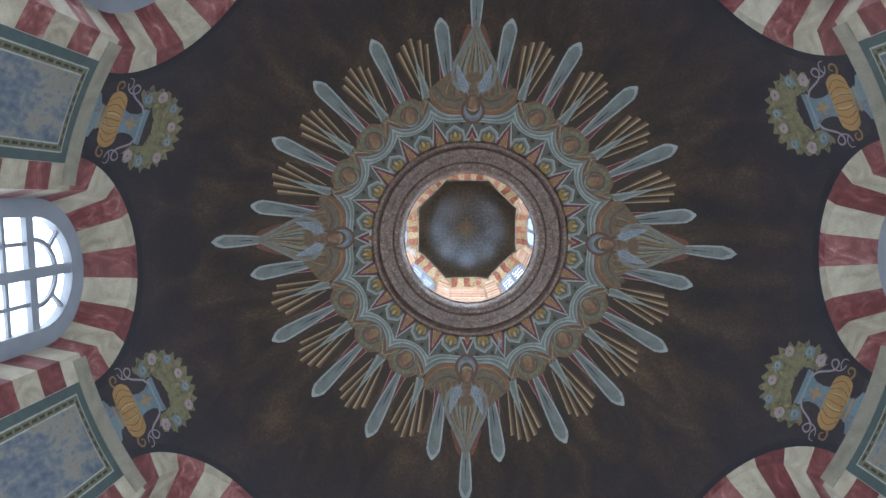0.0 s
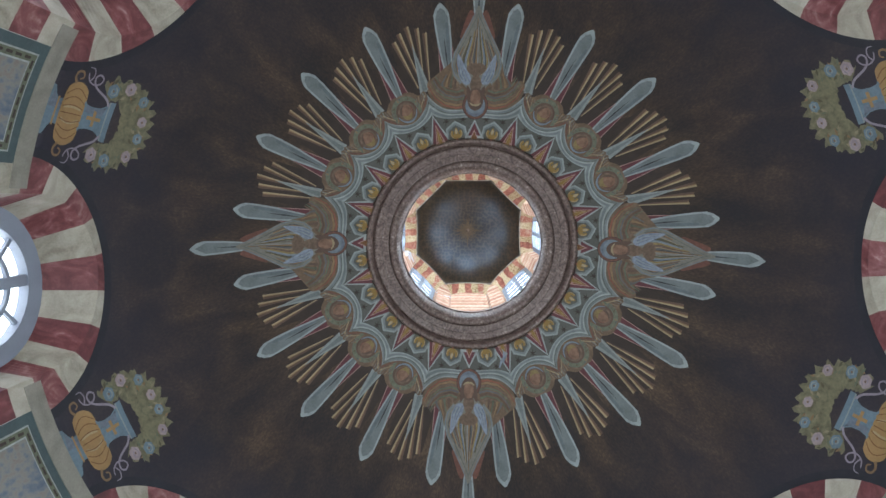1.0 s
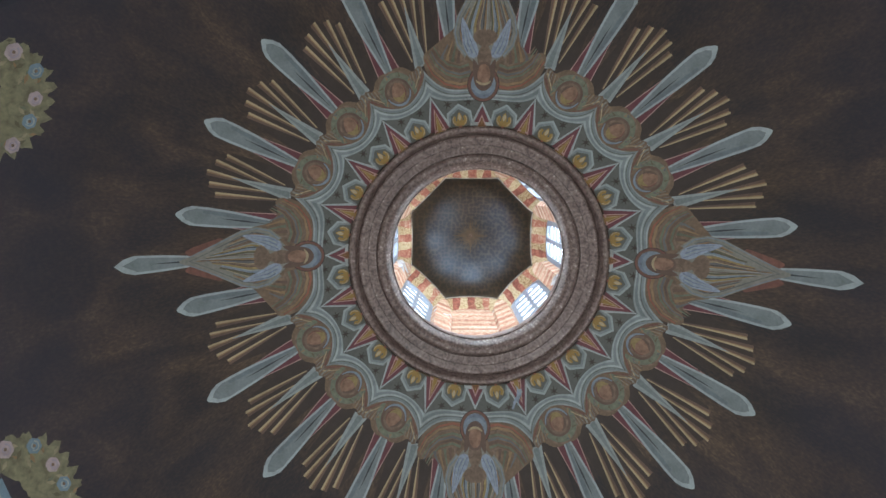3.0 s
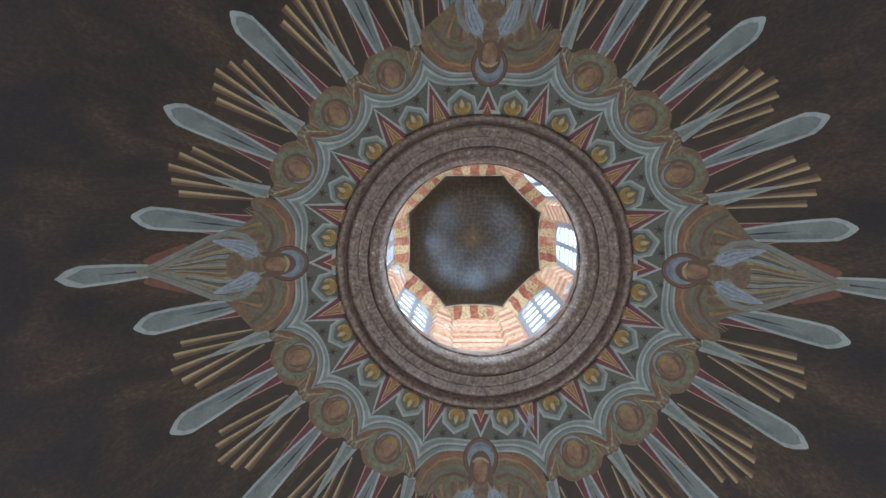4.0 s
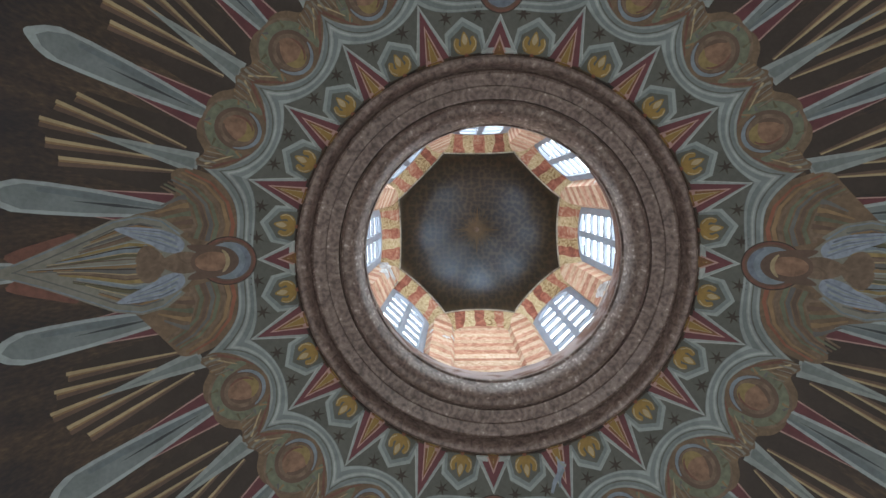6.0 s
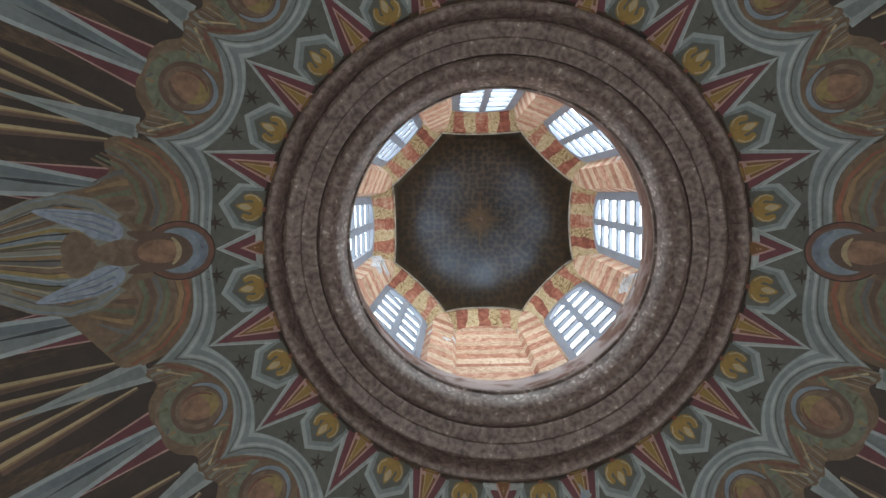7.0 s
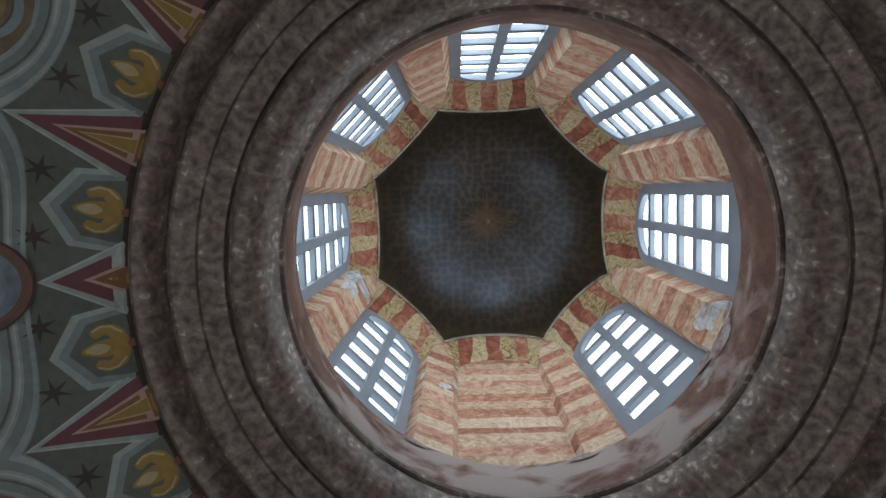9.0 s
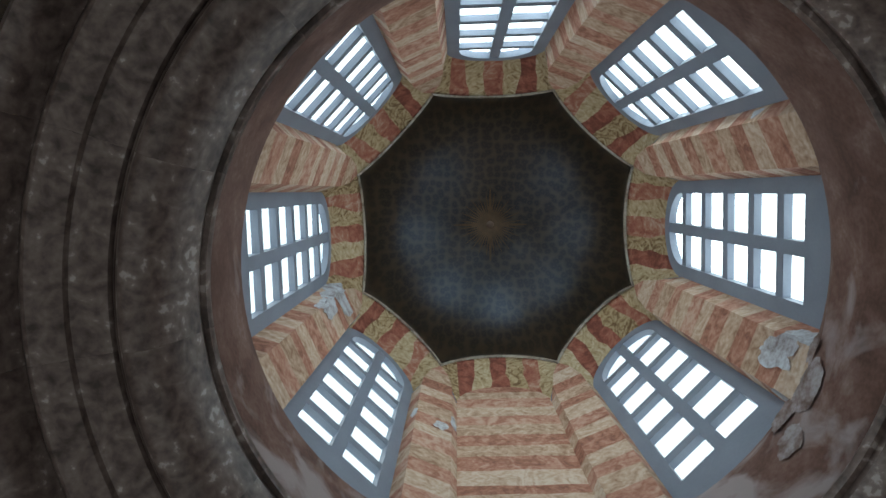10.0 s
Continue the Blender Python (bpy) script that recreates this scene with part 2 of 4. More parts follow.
# ---- the dome and its drum ----
ZS = EYE + 8.176          # springing of the dome
RS = 5.242                # its radius
ROT = -2.3                # the drum's turn against the painted rays
RIM = (1.95, EYE + 13.13)
A2 = 5.62                 # the plane of the windows, from the axis
OUT_R, OUT_Z = 1.47, EYE + 8.08     # outer line of the striped arches
IN_R, IN_Z = 1.05, EYE + 8.40       # edge of the opening
WIN_R, WIN_Z = 0.93, EYE + 8.06     # the window's frame
WIN_BOTTOM = EYE + 4.6


def crown(rho):
    """How far the dome rises above a sphere towards its eye."""
    return 0.088 * max(0.0, min(1.0, (4.75 - rho) / 1.0))


def shell_r(z):
    return math.sqrt(max(0.01, RS * RS - (z - ZS) ** 2)) if z > ZS else RS


def on_shell(y, z, out=0.0):
    """A point of a bay's inner surface, by its sideways offset and height; the bay faces +x."""
    r = shell_r(z) + out
    return (math.sqrt(r * r - y * y), y, z)


def dome_mesh():
    cols = []
    a0 = math.asin((ZS - OUT_Z) / OUT_R)
    for k in range(8):
        base = radians(45 * k + ROT)
        n = 44
        for i in range(n + 1):
            a = a0 + (math.pi - 2 * a0) * i / n
            y, z = -OUT_R * math.cos(a), OUT_Z + OUT_R * math.sin(a)
            cols.append((base + math.asin(y / shell_r(z)), z))
        edge = math.asin(OUT_R * math.cos(a0) / RS)
        gap = radians(45) - 2 * edge
        for i in range(1, 8):
            cols.append((base + edge + gap * i / 8, ZS))
    rows = []
    lat_top = math.acos(RIM[0] / RS)
    n = 40
    for j in range(n + 1):
        row = []
        for th, z in cols:
            la = math.asin((z - ZS) / RS)
            la = la + (lat_top - la) * j / n
            rho = RS * math.cos(la)
            row.append((rho * math.cos(th), rho * math.sin(th), ZS + RS * math.sin(la) + crown(rho)))
        rows.append(row)
    return strip(rows, True)


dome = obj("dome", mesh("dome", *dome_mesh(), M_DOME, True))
structure(dome, "dark brown painted dome with rays and figures round its eye", "dome")
thick(dome, 0.25, 1.0)

# unseen lower wall, floor and ledge that close the place, with four made-up openings
OPENING_HALF, OPENING_TOP = 15.0, 4.6
rows = []
steps = 96
for z in (0, OPENING_TOP, EYE + 3.95):
    rows.append([((RS + 0.5) * math.cos(2 * math.pi * i / steps), (RS + 0.5) * math.sin(2 * math.pi * i / steps), z) for i in range(steps)])
v, f = strip(rows, True)
f = [q for n, q in enumerate(f) if not (n < steps and abs(((n + 0.5) * 360 / steps) % 90 - 45) < OPENING_HALF)]
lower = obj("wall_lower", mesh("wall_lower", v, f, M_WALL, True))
structure(lower, "plain pale plaster wall, unseen, with four added openings", "wall")
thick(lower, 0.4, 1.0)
v, f = revolve([(RS - 0.002, EYE + 3.9), (RS - 0.002, EYE + 3.8), (RS + 0.5, EYE + 3.75)], 96)
ledge = obj("trim", mesh("trim", v, f, M_WALL, True))
structure(ledge, "plain plaster ledge under the drum", "cornice")
v, f = revolve([(0.001, 0), (RS + 0.9, 0)], 64)
floor = obj("floor", mesh("floor", v, f, M_FLOOR))
structure(floor, "worn pale stone church floor", "floor")
# ---- striped arches, piers and windows of the drum ----
N_V = 9


def arris(c, s):
    """From the centre of the outer line to the edge of the opening, in the direction (c, s)."""
    d = IN_Z - OUT_Z
    q = d * s + math.sqrt(IN_R * IN_R - d * d * c * c)
    return q if q * s > d or c < 0.01 else IN_R / c


def voussoir(i):
    """One stone of the arch: its face on the dome, and its soffit back to the window."""
    a, b = math.pi * i / N_V, math.pi * (i + 1) / N_V
    n = 6
    rows = [[], [], [], []]
    for j in range(n + 1):
        t = a + (b - a) * j / n
        c, s = -math.cos(t), math.sin(t)
        rows[0].append(on_shell(OUT_R * c, OUT_Z + OUT_R * s))
        q = arris(abs(c), s)
        rows[1].append(on_shell(0.5 * (OUT_R + q) * c, OUT_Z + 0.5 * (OUT_R + q) * s))
        rows[2].append(on_shell(q * c, OUT_Z + q * s))
        rows[3].append((A2, (WIN_R + 0.02) * c, WIN_Z + (WIN_R + 0.02) * s))
    return strip(rows)


def bay(k):
    m = turn(45 * k + ROT)
    arch = structure(obj("window_arch", None, m=m), "arch of alternating red and cream marble round a window", "arch")
    for i in range(N_V):
        obj("voussoir", VOUSSOIRS[i], arch)
    for side in (0, 1):
        for i, me in enumerate(JAMBS[side]):
            obj("jamb_stone", me, arch)
    return arch


def jamb(side, i):
    """Courses of the jamb below the arch, face and reveal."""
    s = -1 if side == 0 else 1
    h = 0.42
    z1 = OUT_Z - h * i
    z0 = z1 - h
    rows = []
    for z, k in ((z1, 0), (z0, 1)):
        zi = z
        zw = WIN_Z if (i == 0 and k == 0) else z
        jr = OUT_R if (i == 0 and k == 0) else JR
        rows.append([on_shell(s * jr, z), on_shell(s * (jr + IN_R) / 2, (z + zi) / 2), on_shell(s * IN_R, zi), (A2, s * (WIN_R + 0.02), zw)])
    return strip(rows)


JR = 1.372      # outer edge of the jambs
VOUSSOIRS = [mesh("voussoir", *voussoir(i), M_REDM if i % 2 == 0 else M_WHITEM, False) for i in range(N_V)]
JAMBS = [[mesh("jamb_stone", *jamb(s, i), M_WHITEM if i % 2 == 0 else M_REDM) for i in range(10)] for s in (0, 1)]
for k in range(8):
    bay(k)
EDGE = math.degrees(math.asin(JR / RS))


def pier_sheet(z0, z1, r, half, steps=10):
    return strip([[(r * math.cos(radians(-half + 2 * half * i / steps)), r * math.sin(radians(-half + 2 * half * i / steps)), z) for i in range(steps + 1)] for z in (z0, z1)])


HALF = 22.5 - EDGE
for k in range(8):
    m = turn(45 * k + 22.5 + ROT)
    pier = structure(obj("wall_pier", mesh("wall_pier", *pier_sheet(EYE + 3.9, ZS, RS, HALF), M_WALL), m=m), "plastered pier between two drum windows", "wall")
    thick(pier, 0.3, 1.0)


def arch_outline(r, zs, z0, n=16):
    """Outline of a round-headed opening, from the lower left over the top to the lower right."""
    return [(-r, z0)] + [(-r * math.cos(math.pi * i / n), zs + r * math.sin(math.pi * i / n)) for i in range(n + 1)] + [(r, z0)]


def ring_between(outer, inner, x0, x1):
    """A frame between two outlines of equal count, from depth x0 to x1, closed at the foot."""
    rows = [[(x0, y, z) for y, z in outer], [(x0, y, z) for y, z in inner], [(x1, y, z) for y, z in inner], [(x1, y, z) for y, z in outer], [(x0, y, z) for y, z in outer]]
    return strip(rows, True)


def bar_mesh(name, bars, mat):
    bm = bmesh.new()
    for b in bars:
        box(bm, *b)
    return from_bm(name, bm, mat)


def arc_bar(r0, r1, zs, x0, x1, a0=0.0, a1=math.pi, n=14):
    pts = [a0 + (a1 - a0) * i / n for i in range(n + 1)]
    rows = [[(x, r * math.cos(t), zs + r * math.sin(t)) for t in pts] for x, r in ((x0, r0), (x0, r1), (x1, r1), (x1, r0), (x0, r0))]
    return strip(rows)


def pane(parent, pts):
    """A thin pane whose face looks into the room."""
    area = sum(p[1] * q[2] - q[1] * p[2] for p, q in zip(pts, pts[1:] + pts[:1]))
    pts = pts[::-1] if area > 0 else pts
    ob = obj("pane", mesh("pane", pts, [tuple(range(len(pts)))], M_GLASS), parent)
    ob.visible_shadow = False
    return ob


def holed_wall(half, z0, z1, r, zs, zb, x0, x1):
    """A wall of a drum's side round a round-headed opening, from depth x0 to x1."""
    hole = arch_outline(r, zs, zb)
    rim = []
    for y, z in hole:
        if z <= zb + 0.001:
            rim.append((math.copysign(half, y), z0))
            continue
        k = min(half / max(1e-6, abs(y)), (z1 - zs) / max(1e-6, z - zs))
        rim.append((y * k, zs + (z - zs) * k))
    return ring_between(rim, hole, x0, x1)


def drum_window():
    win = structure(obj("window_1", None), "tall round-headed window with grey painted wooden frame", "window")
    g = 0.72
    fr = obj("window_frame", mesh("window_frame", *ring_between(arch_outline(WIN_R + 0.05, WIN_Z, WIN_BOTTOM - 0.25), arch_outline(g, WIN_Z, WIN_BOTTOM), A2 - 0.04, A2 + 0.10), M_FRAME), win)
    obj("mullion", bar_mesh("mullion", [(A2 - 0.02, A2 + 0.08, -0.07, 0.07, WIN_BOTTOM, WIN_Z + g)], M_FRAME), fr)
    obj("transom", bar_mesh("transom", [(A2 - 0.01, A2 + 0.07, -g, g, WIN_Z - 0.14, WIN_Z)], M_FRAME), fr)
    obj("glazing_bar", mesh("glazing_bar", *arc_bar(0.40, 0.46, WIN_Z, A2, A2 + 0.05), M_FRAME), fr)
    for s in (-1, 1):
        bm = bmesh.new()
        box(bm, A2, A2 + 0.05, -0.025, 0.025, 0.44, g + 0.02)
        bmesh.ops.rotate(bm, verts=bm.verts, cent=(0, 0, 0), matrix=Matrix.Rotation(radians(45 * s), 3, "X"))
        bmesh.ops.translate(bm, verts=bm.verts, vec=(0, 0, WIN_Z))
        obj("glazing_bar", from_bm("glazing_bar", bm, M_FRAME), fr)
        obj("glazing_bar", bar_mesh("glazing_bar", [(A2, A2 + 0.05, s * 0.385 - 0.025, s * 0.385 + 0.025, WIN_BOTTOM, WIN_Z - 0.1)], M_FRAME), fr)
    z = WIN_Z - 0.14 - 0.40
    while z > WIN_BOTTOM + 0.1:
        obj("glazing_bar", bar_mesh("glazing_bar", [(A2 + 0.002, A2 + 0.048, -g, g, z - 0.03, z + 0.03)], M_FRAME), fr)
        z -= 0.43
    zs = [WIN_Z - 0.14 - 0.40 - 0.43 * i for i in range(7)]
    zs = [WIN_Z - 0.07] + [z for z in zs if z > WIN_BOTTOM + 0.1] + [WIN_BOTTOM - 0.01]
    for s in (-1, 1):
        for y0, y1 in ((0.02, 0.385), (0.385, g + 0.01)):
            for z1, z0 in zip(zs, zs[1:]):
                pane(win, [(A2 + 0.03, s * y, z) for y, z in ((y0, z0), (y1, z0), (y1, z1), (y0, z1))])
        for r0, r1, a0, a1 in ((0.0, 0.43, 0, 90), (0.43, g + 0.01, 0, 45), (0.43, g + 0.01, 45, 90)):
            arc = [radians(a0 + (a1 - a0) * i / 6) for i in range(7)]
            pts = [(r1 * math.cos(t), WIN_Z - 0.03 + r1 * math.sin(t)) for t in arc]
            pts += [(r0 * math.cos(t), WIN_Z - 0.03 + r0 * math.sin(t)) for t in arc[::-1]] if r0 else [(0.0, WIN_Z - 0.03)]
            pane(win, [(A2 + 0.03, s * y, z) for y, z in pts])
    return win


first_window = drum_window()
for k in range(8):
    m = turn(45 * k + ROT)
    if k == 0:
        first_window.matrix_basis = m
    else:
        w = copy_thing(first_window, m)
        w.name = "window_%d" % (k + 1)
    outer = obj("wall_drum", mesh("wall_drum", *holed_wall((A2 + 0.1) * math.tan(radians(22.5)), EYE + 3.5, ZS + 1.6, WIN_R + 0.04, WIN_Z, WIN_BOTTOM - 0.22, A2 + 0.1, A2 + 0.45), M_WALL), m=m)
    structure(outer, "outer wall of the drum round a window", "wall")
    daylight("window_daylight", m @ Matrix.Translation((A2 + 0.125, 0, (WIN_BOTTOM + WIN_Z + 1.0) / 2)) @ Euler((0, radians(90), 0)).to_matrix().to_4x4(), WIN_Z + 1.1 - WIN_BOTTOM, 1.6, WINDOW_LIGHT)

# under each window the wall closes with a sloping sill
for k in range(8):
    me = mesh("sill", *strip([[(RS - 0.1, -1.06, EYE + 3.86), (RS - 0.1, 1.06, EYE + 3.86)], [(A2 + 0.08, -0.97, WIN_BOTTOM - 0.2), (A2 + 0.08, 0.97, WIN_BOTTOM - 0.2)]]), M_WALL)
    structure(obj("trim", me, m=turn(45 * k + ROT)), "sloping plaster sill under a drum window", "sill")

# ---- marble ring round the eye ----
PROFILE = [(2.012, 13.20), (2.004, 13.155), (1.985, 13.112), (1.958, 13.092), (1.93, 13.098), (1.905, 13.125), (1.888, 13.175), (1.88, 13.235), (1.874, 13.275), (1.864, 13.285), (1.856, 13.265), (1.848, 13.235),
           (1.83, 13.228), (1.725, 13.268), (1.718, 13.29), (1.61, 13.318), (1.600, 13.322), (1.596, 13.355), (1.583, 13.362), (1.576, 13.338), (1.566, 13.31), (1.545, 13.29), (1.515, 13.286), (1.48, 13.302), (1.444, 13.342), (1.411, 13.402), (1.386, 13.478), (1.373, 13.55), (1.386, 13.565), (1.388, 13.60), (1.366, 13.605), (1.361, 13.64), (1.368, 13.655), (1.41, 13.67)]
v, f = revolve([(r + 0.02, EYE + z + 0.02) for r, z in PROFILE], 96)
ring = obj("eye_ring", mesh("eye_ring", v, f, M_MARBLE, True))
structure(ring, "moulded grey brown mottled marble ring round the dome's eye", "cornice")
N_RING = 14
span = 2 * math.pi / N_RING
rows = [[(r * math.cos(t), r * math.sin(t), EYE + z) for t in [span * (i / 14 - 0.5) * (1 - 0.0016 * 2.0 / r) for i in range(15)]] for r, z in PROFILE]
BLOCK = mesh("ring_stone", *strip(rows), M_MARBLE, True)
BLOCK.set_sharp_from_angle(angle=radians(42))
for i in range(N_RING):
    obj("ring_stone", BLOCK, ring, m=turn(360 / N_RING * i + 7))

# ---- the lantern ----
LROT = -1.14
LA = 1.345                     # inner octagon, from the axis to a side
LHALF = {0: 0.585, 1: 0.53}    # half a side: straight and diagonal sides differ
LZ = EYE + 17.486              # springing of its arches
RISE = 0.30
WX, WR, WZ, WB = 1.62, 0.42, EYE + 16.90, EYE + 14.86
SILL_Z = EYE + 14.0
LOW_Z = EYE + 13.665

v, f = revolve([(1.41, LOW_Z), (1.412, LOW_Z + 0.05), (1.43, EYE + 14.0), (1.475, EYE + 14.34), (1.55, EYE + 14.50), (1.585, EYE + 14.54), (1.72, EYE + 14.60)], 96)
low = structure(obj("lantern_base", mesh("lantern_base", v, f, M_SILL, True)), "red plaster band above the marble ring", "wall")


def side_half(k):
    return LHALF[k % 2]


def inner_arch(half, n):
    """Points of the arch over one side of the octagon."""
    R = (half * half + RISE * RISE) / (2 * RISE)
    out = []
    for i in range(n + 1):
        y = -half + 2 * half * i / n
        out.append((y, LZ - (R - RISE) + math.sqrt(R * R - y * y)))
    return out


def arch_z(half, y):
    R = (half * half + RISE * RISE) / (2 * RISE)
    return LZ - (R - RISE) + math.sqrt(R * R - y * y)


def joint(k, i, u):
    """Where the uneven joint i of the arch over side k runs, at depth u."""
    if i in (0, N_L):
        return i
    return i + 0.30 * noise.noise((u * 2.6 + 7 * i, k * 3.1, 0.4)) + 0.14 * noise.noise((u * 8 + 5 * i, k * 2.3, 4.0))


def sag(k, s, i, u):
    """How far the bed joint i of a reveal lies off level."""
    return 0.0 if i in (0, 16) else 0.05 * noise.noise((i * 1.7, k * 4.3 + 2 * s, u * 1.5))


def side_plane(k):
    """The octagon's sides: diagonal ones lie slightly farther out."""
    return LA if k % 2 == 0 else (LA + LHALF[0]) / math.sqrt(2) * 1.0


def make_lantern_window(wx, wr, g):
    win = structure(obj("window_9", None), "round-headed lantern window with grey wooden frame", "window")
    fr = obj("window_frame", mesh("window_frame", *ring_between(arch_outline(wr + 0.02, WZ, WB - 0.32), arch_outline(g, WZ, WB), wx - 0.015, wx + 0.06), M_FRAME), win)
    obj("mullion", bar_mesh("mullion", [(wx - 0.008, wx + 0.07, -0.045, 0.045, WB, WZ + g)], M_FRAME), fr)
    for z in LBARS:
        obj("glazing_bar", bar_mesh("glazing_bar", [(wx, wx + 0.06, -g, g, z - 0.045, z + 0.045)], M_FRAME), fr)
    zs = [WB - 0.01] + LBARS[::-1] + [WZ + g + 0.01]
    for s in (-1, 1):
        for z0, z1 in zip(zs, zs[1:]):
            ys = [0.03 + (g - 0.03) * i / 8 for i in range(9)]
            top = [(y, min(z1, WZ + math.sqrt(max(0.0, (g + 0.01) ** 2 - y * y)))) for y in ys]
            pts = [(y, z) for y, z in top[::-1] if z > z0 + 0.005]
            pane(win, [(wx + 0.03, s * y, z) for y, z in [(pts[-1][0], z0), (pts[0][0], z0)] + pts])
    return win




def shaft(z):
    """Half the pier's front, which runs out under the springing."""
    return 0.115 * math.sqrt(max(0.0, min(1.0, (LZ - z) / 0.45)))


def back(z):
    """How far the pier stands back behind the arches that spring from it."""
    return 0.11 * max(0.0, min(1.0, (LZ - z) / 0.5))


random.seed(3)
COURSES = [SILL_Z + (LZ - SILL_Z) * i / 16 + (random.uniform(-0.03, 0.03) if 0 < i < 16 else 0) for i in range(17)]
lantern_window = None
N_L = 7
LBARS = [EYE + z for z in (16.86, 16.42, 15.99, 15.57, 15.17)]
for k in range(8):
    m = turn(45 * k + LROT)
    half, A = side_half(k), side_plane(k)
    half = LHALF[0] if k % 2 == 0 else (LA - LHALF[0]) / math.sqrt(2)
    blind = k == 2
    wx = WX if not blind else 1.53
    wr = WR if not blind else 0.43
    bayo = structure(obj("lantern_bay", None, m=m), "lantern bay of red and beige stone courses", "wall")
    for i in range(N_L):
        rows = []
        for q in range(6):
            u = q / 5
            c0, c1 = joint(k, i, u), joint(k, i + 1, u)
            row = []
            for j in range(6):
                c = (c0 + (c1 - c0) * j / 5) / N_L
                y = -half + 2 * half * c
                z = arch_z(half, y)
                wy, wz = -wr * math.cos(math.pi * c), WZ + wr * math.sin(math.pi * c)
                row.append((A + (wx - A) * u, y + (wy - y) * u, z + (wz - z) * u + 0.12 * u * (1 - u)))
            rows.append(row)
        obj("voussoir", mesh("voussoir", *strip(rows), M_BRICK if i % 2 else M_BEIGE, True), bayo)
    # splayed reveals in level courses
    n = 16
    for s in (-1, 1):
        for i in range(n):
            za, zb = COURSES[i], COURSES[i + 1]
            ends, near = [], []
            for e, z in enumerate((za, zb)):
                t = max(0.0, (z - WZ) / (LZ - WZ))
                ends.append((wx + (A - wx) * t, s * (wr + (half - wr) * t), z + sag(k, s, i + e, 1)))
                near.append((A + back(z), s * (half - shaft(z)), z + sag(k, s, i + e, 0)))
            rows = [[near[0], ends[0]], [near[1], ends[1]]]
            obj("reveal_stone", mesh("reveal_stone", *strip(rows), M_BRICK_PALE if i % 2 else M_BEIGE_PALE), bayo)
            if s > 0:
                # the flat front of the pier between this bay and the next
                half2 = LHALF[0] if k % 2 else (LA - LHALF[0]) / math.sqrt(2)
                far = [tuple(turn(45) @ Vector((side_plane(k + 1) + back(z), -(half2 - shaft(z)), z + sag((k + 1) % 8, -1, i + e, 0)))) for e, z in enumerate((za, zb))]
                obj("pier_stone", mesh("pier_stone", *strip([[near[0], far[0]], [near[1], far[1]]]), M_BRICK_PALE if i % 2 else M_BEIGE_PALE), bayo)
    if blind:
        zj = [SILL_Z + (WZ + wr - SILL_Z) * (i + (0.5 * noise.noise((i * 2.1, 1.0, 6.0)) if 0 < i < 16 else 0)) / 16 for i in range(17)]
        for i in range(16):
            rows = [[(wx, -wr + 2 * wr * j / 6, z + (0.03 * noise.noise((e * 3.3, j * 0.5, 9.0)) if 0 < e < 16 else 0)) for j in range(7)] for e, z in ((i, zj[i]), (i + 1, zj[i + 1]))]
            obj("panel_stone", mesh("panel_stone", *strip(rows), M_BRICK_PALE if i % 2 else M_BEIGE_PALE), bayo)
        continue
    outer = obj("wall_lantern", mesh("wall_lantern", *holed_wall((wx + 0.06) * math.tan(radians(22.5)), EYE + 13.7, LZ + 0.35, wr, WZ, WB - 0.3, wx + 0.06, wx + 0.24), M_WALL), m=m)
    structure(outer, "outer wall of the lantern round a window", "wall")
    g = wr - 0.10
    if lantern_window is None:
        lantern_window = make_lantern_window(wx, wr, g)
        lantern_window.matrix_basis = m
    else:
        w = copy_thing(lantern_window, m)
        w.name = "window_%d" % (9 + k)
    daylight("lantern_daylight", m @ Matrix.Translation((wx + 0.085, 0, (WB + WZ + g + 0.25) / 2)) @ Euler((0, radians(90), 0)).to_matrix().to_4x4(), WZ + g + 0.35 - WB, 2 * g + 0.1, LANTERN_LIGHT * SUNNY[k], LANTERN_DAY)

# ---- the cupola over the lantern ----
random.seed(7)


def flake(m, centre, size, along, up, n=40, mat=M_FLAKE):
    """A ragged patch of bare plaster lying on a face spanned by along and up."""
    c, a, u = Vector(centre), Vector(along).normalized(), Vector(up).normalized()
    pts = [c]
    seed = random.uniform(0, 50)
    for i in range(n):
        t = 2 * math.pi * i / n
        r = 0.74 + 0.42 * noise.noise((math.cos(t) * 1.1 + seed, math.sin(t) * 1.1, 0)) + 0.14 * noise.noise((math.cos(t) * 4 + seed, math.sin(t) * 4, 3))
        pts.append(c + a * size[0] * r * math.cos(t) + u * size[1] * r * math.sin(t))
    me = mesh("bare_patch", pts, [(0, 1 + i, 1 + (i + 1) % n) for i in range(n)], mat)
    tagged(obj("bare_patch", me, m=m), "flaked patch of bare bluish plaster on striped stone", "stain", "bare plaster patches", "")


def reveal_patch(k, s, t, z, size):
    """On the reveal at side s of bay k, a part t of the way from the pier's edge to the window."""
    half = LHALF[0] if k % 2 == 0 else (LA - LHALF[0]) / math.sqrt(2)
    A = side_plane(k)
    wx = WX if k != 2 else 1.53
    p, q = Vector((A + back(z), s * (half - shaft(z)), z)), Vector((wx, s * WR, z))
    n = Vector((0, -s, 0)) * 0.004 + Vector((-0.003, 0, 0))
    flake(turn(45 * k + LROT), p.lerp(q, t) + n, size, q - p, (0, 0, 1))


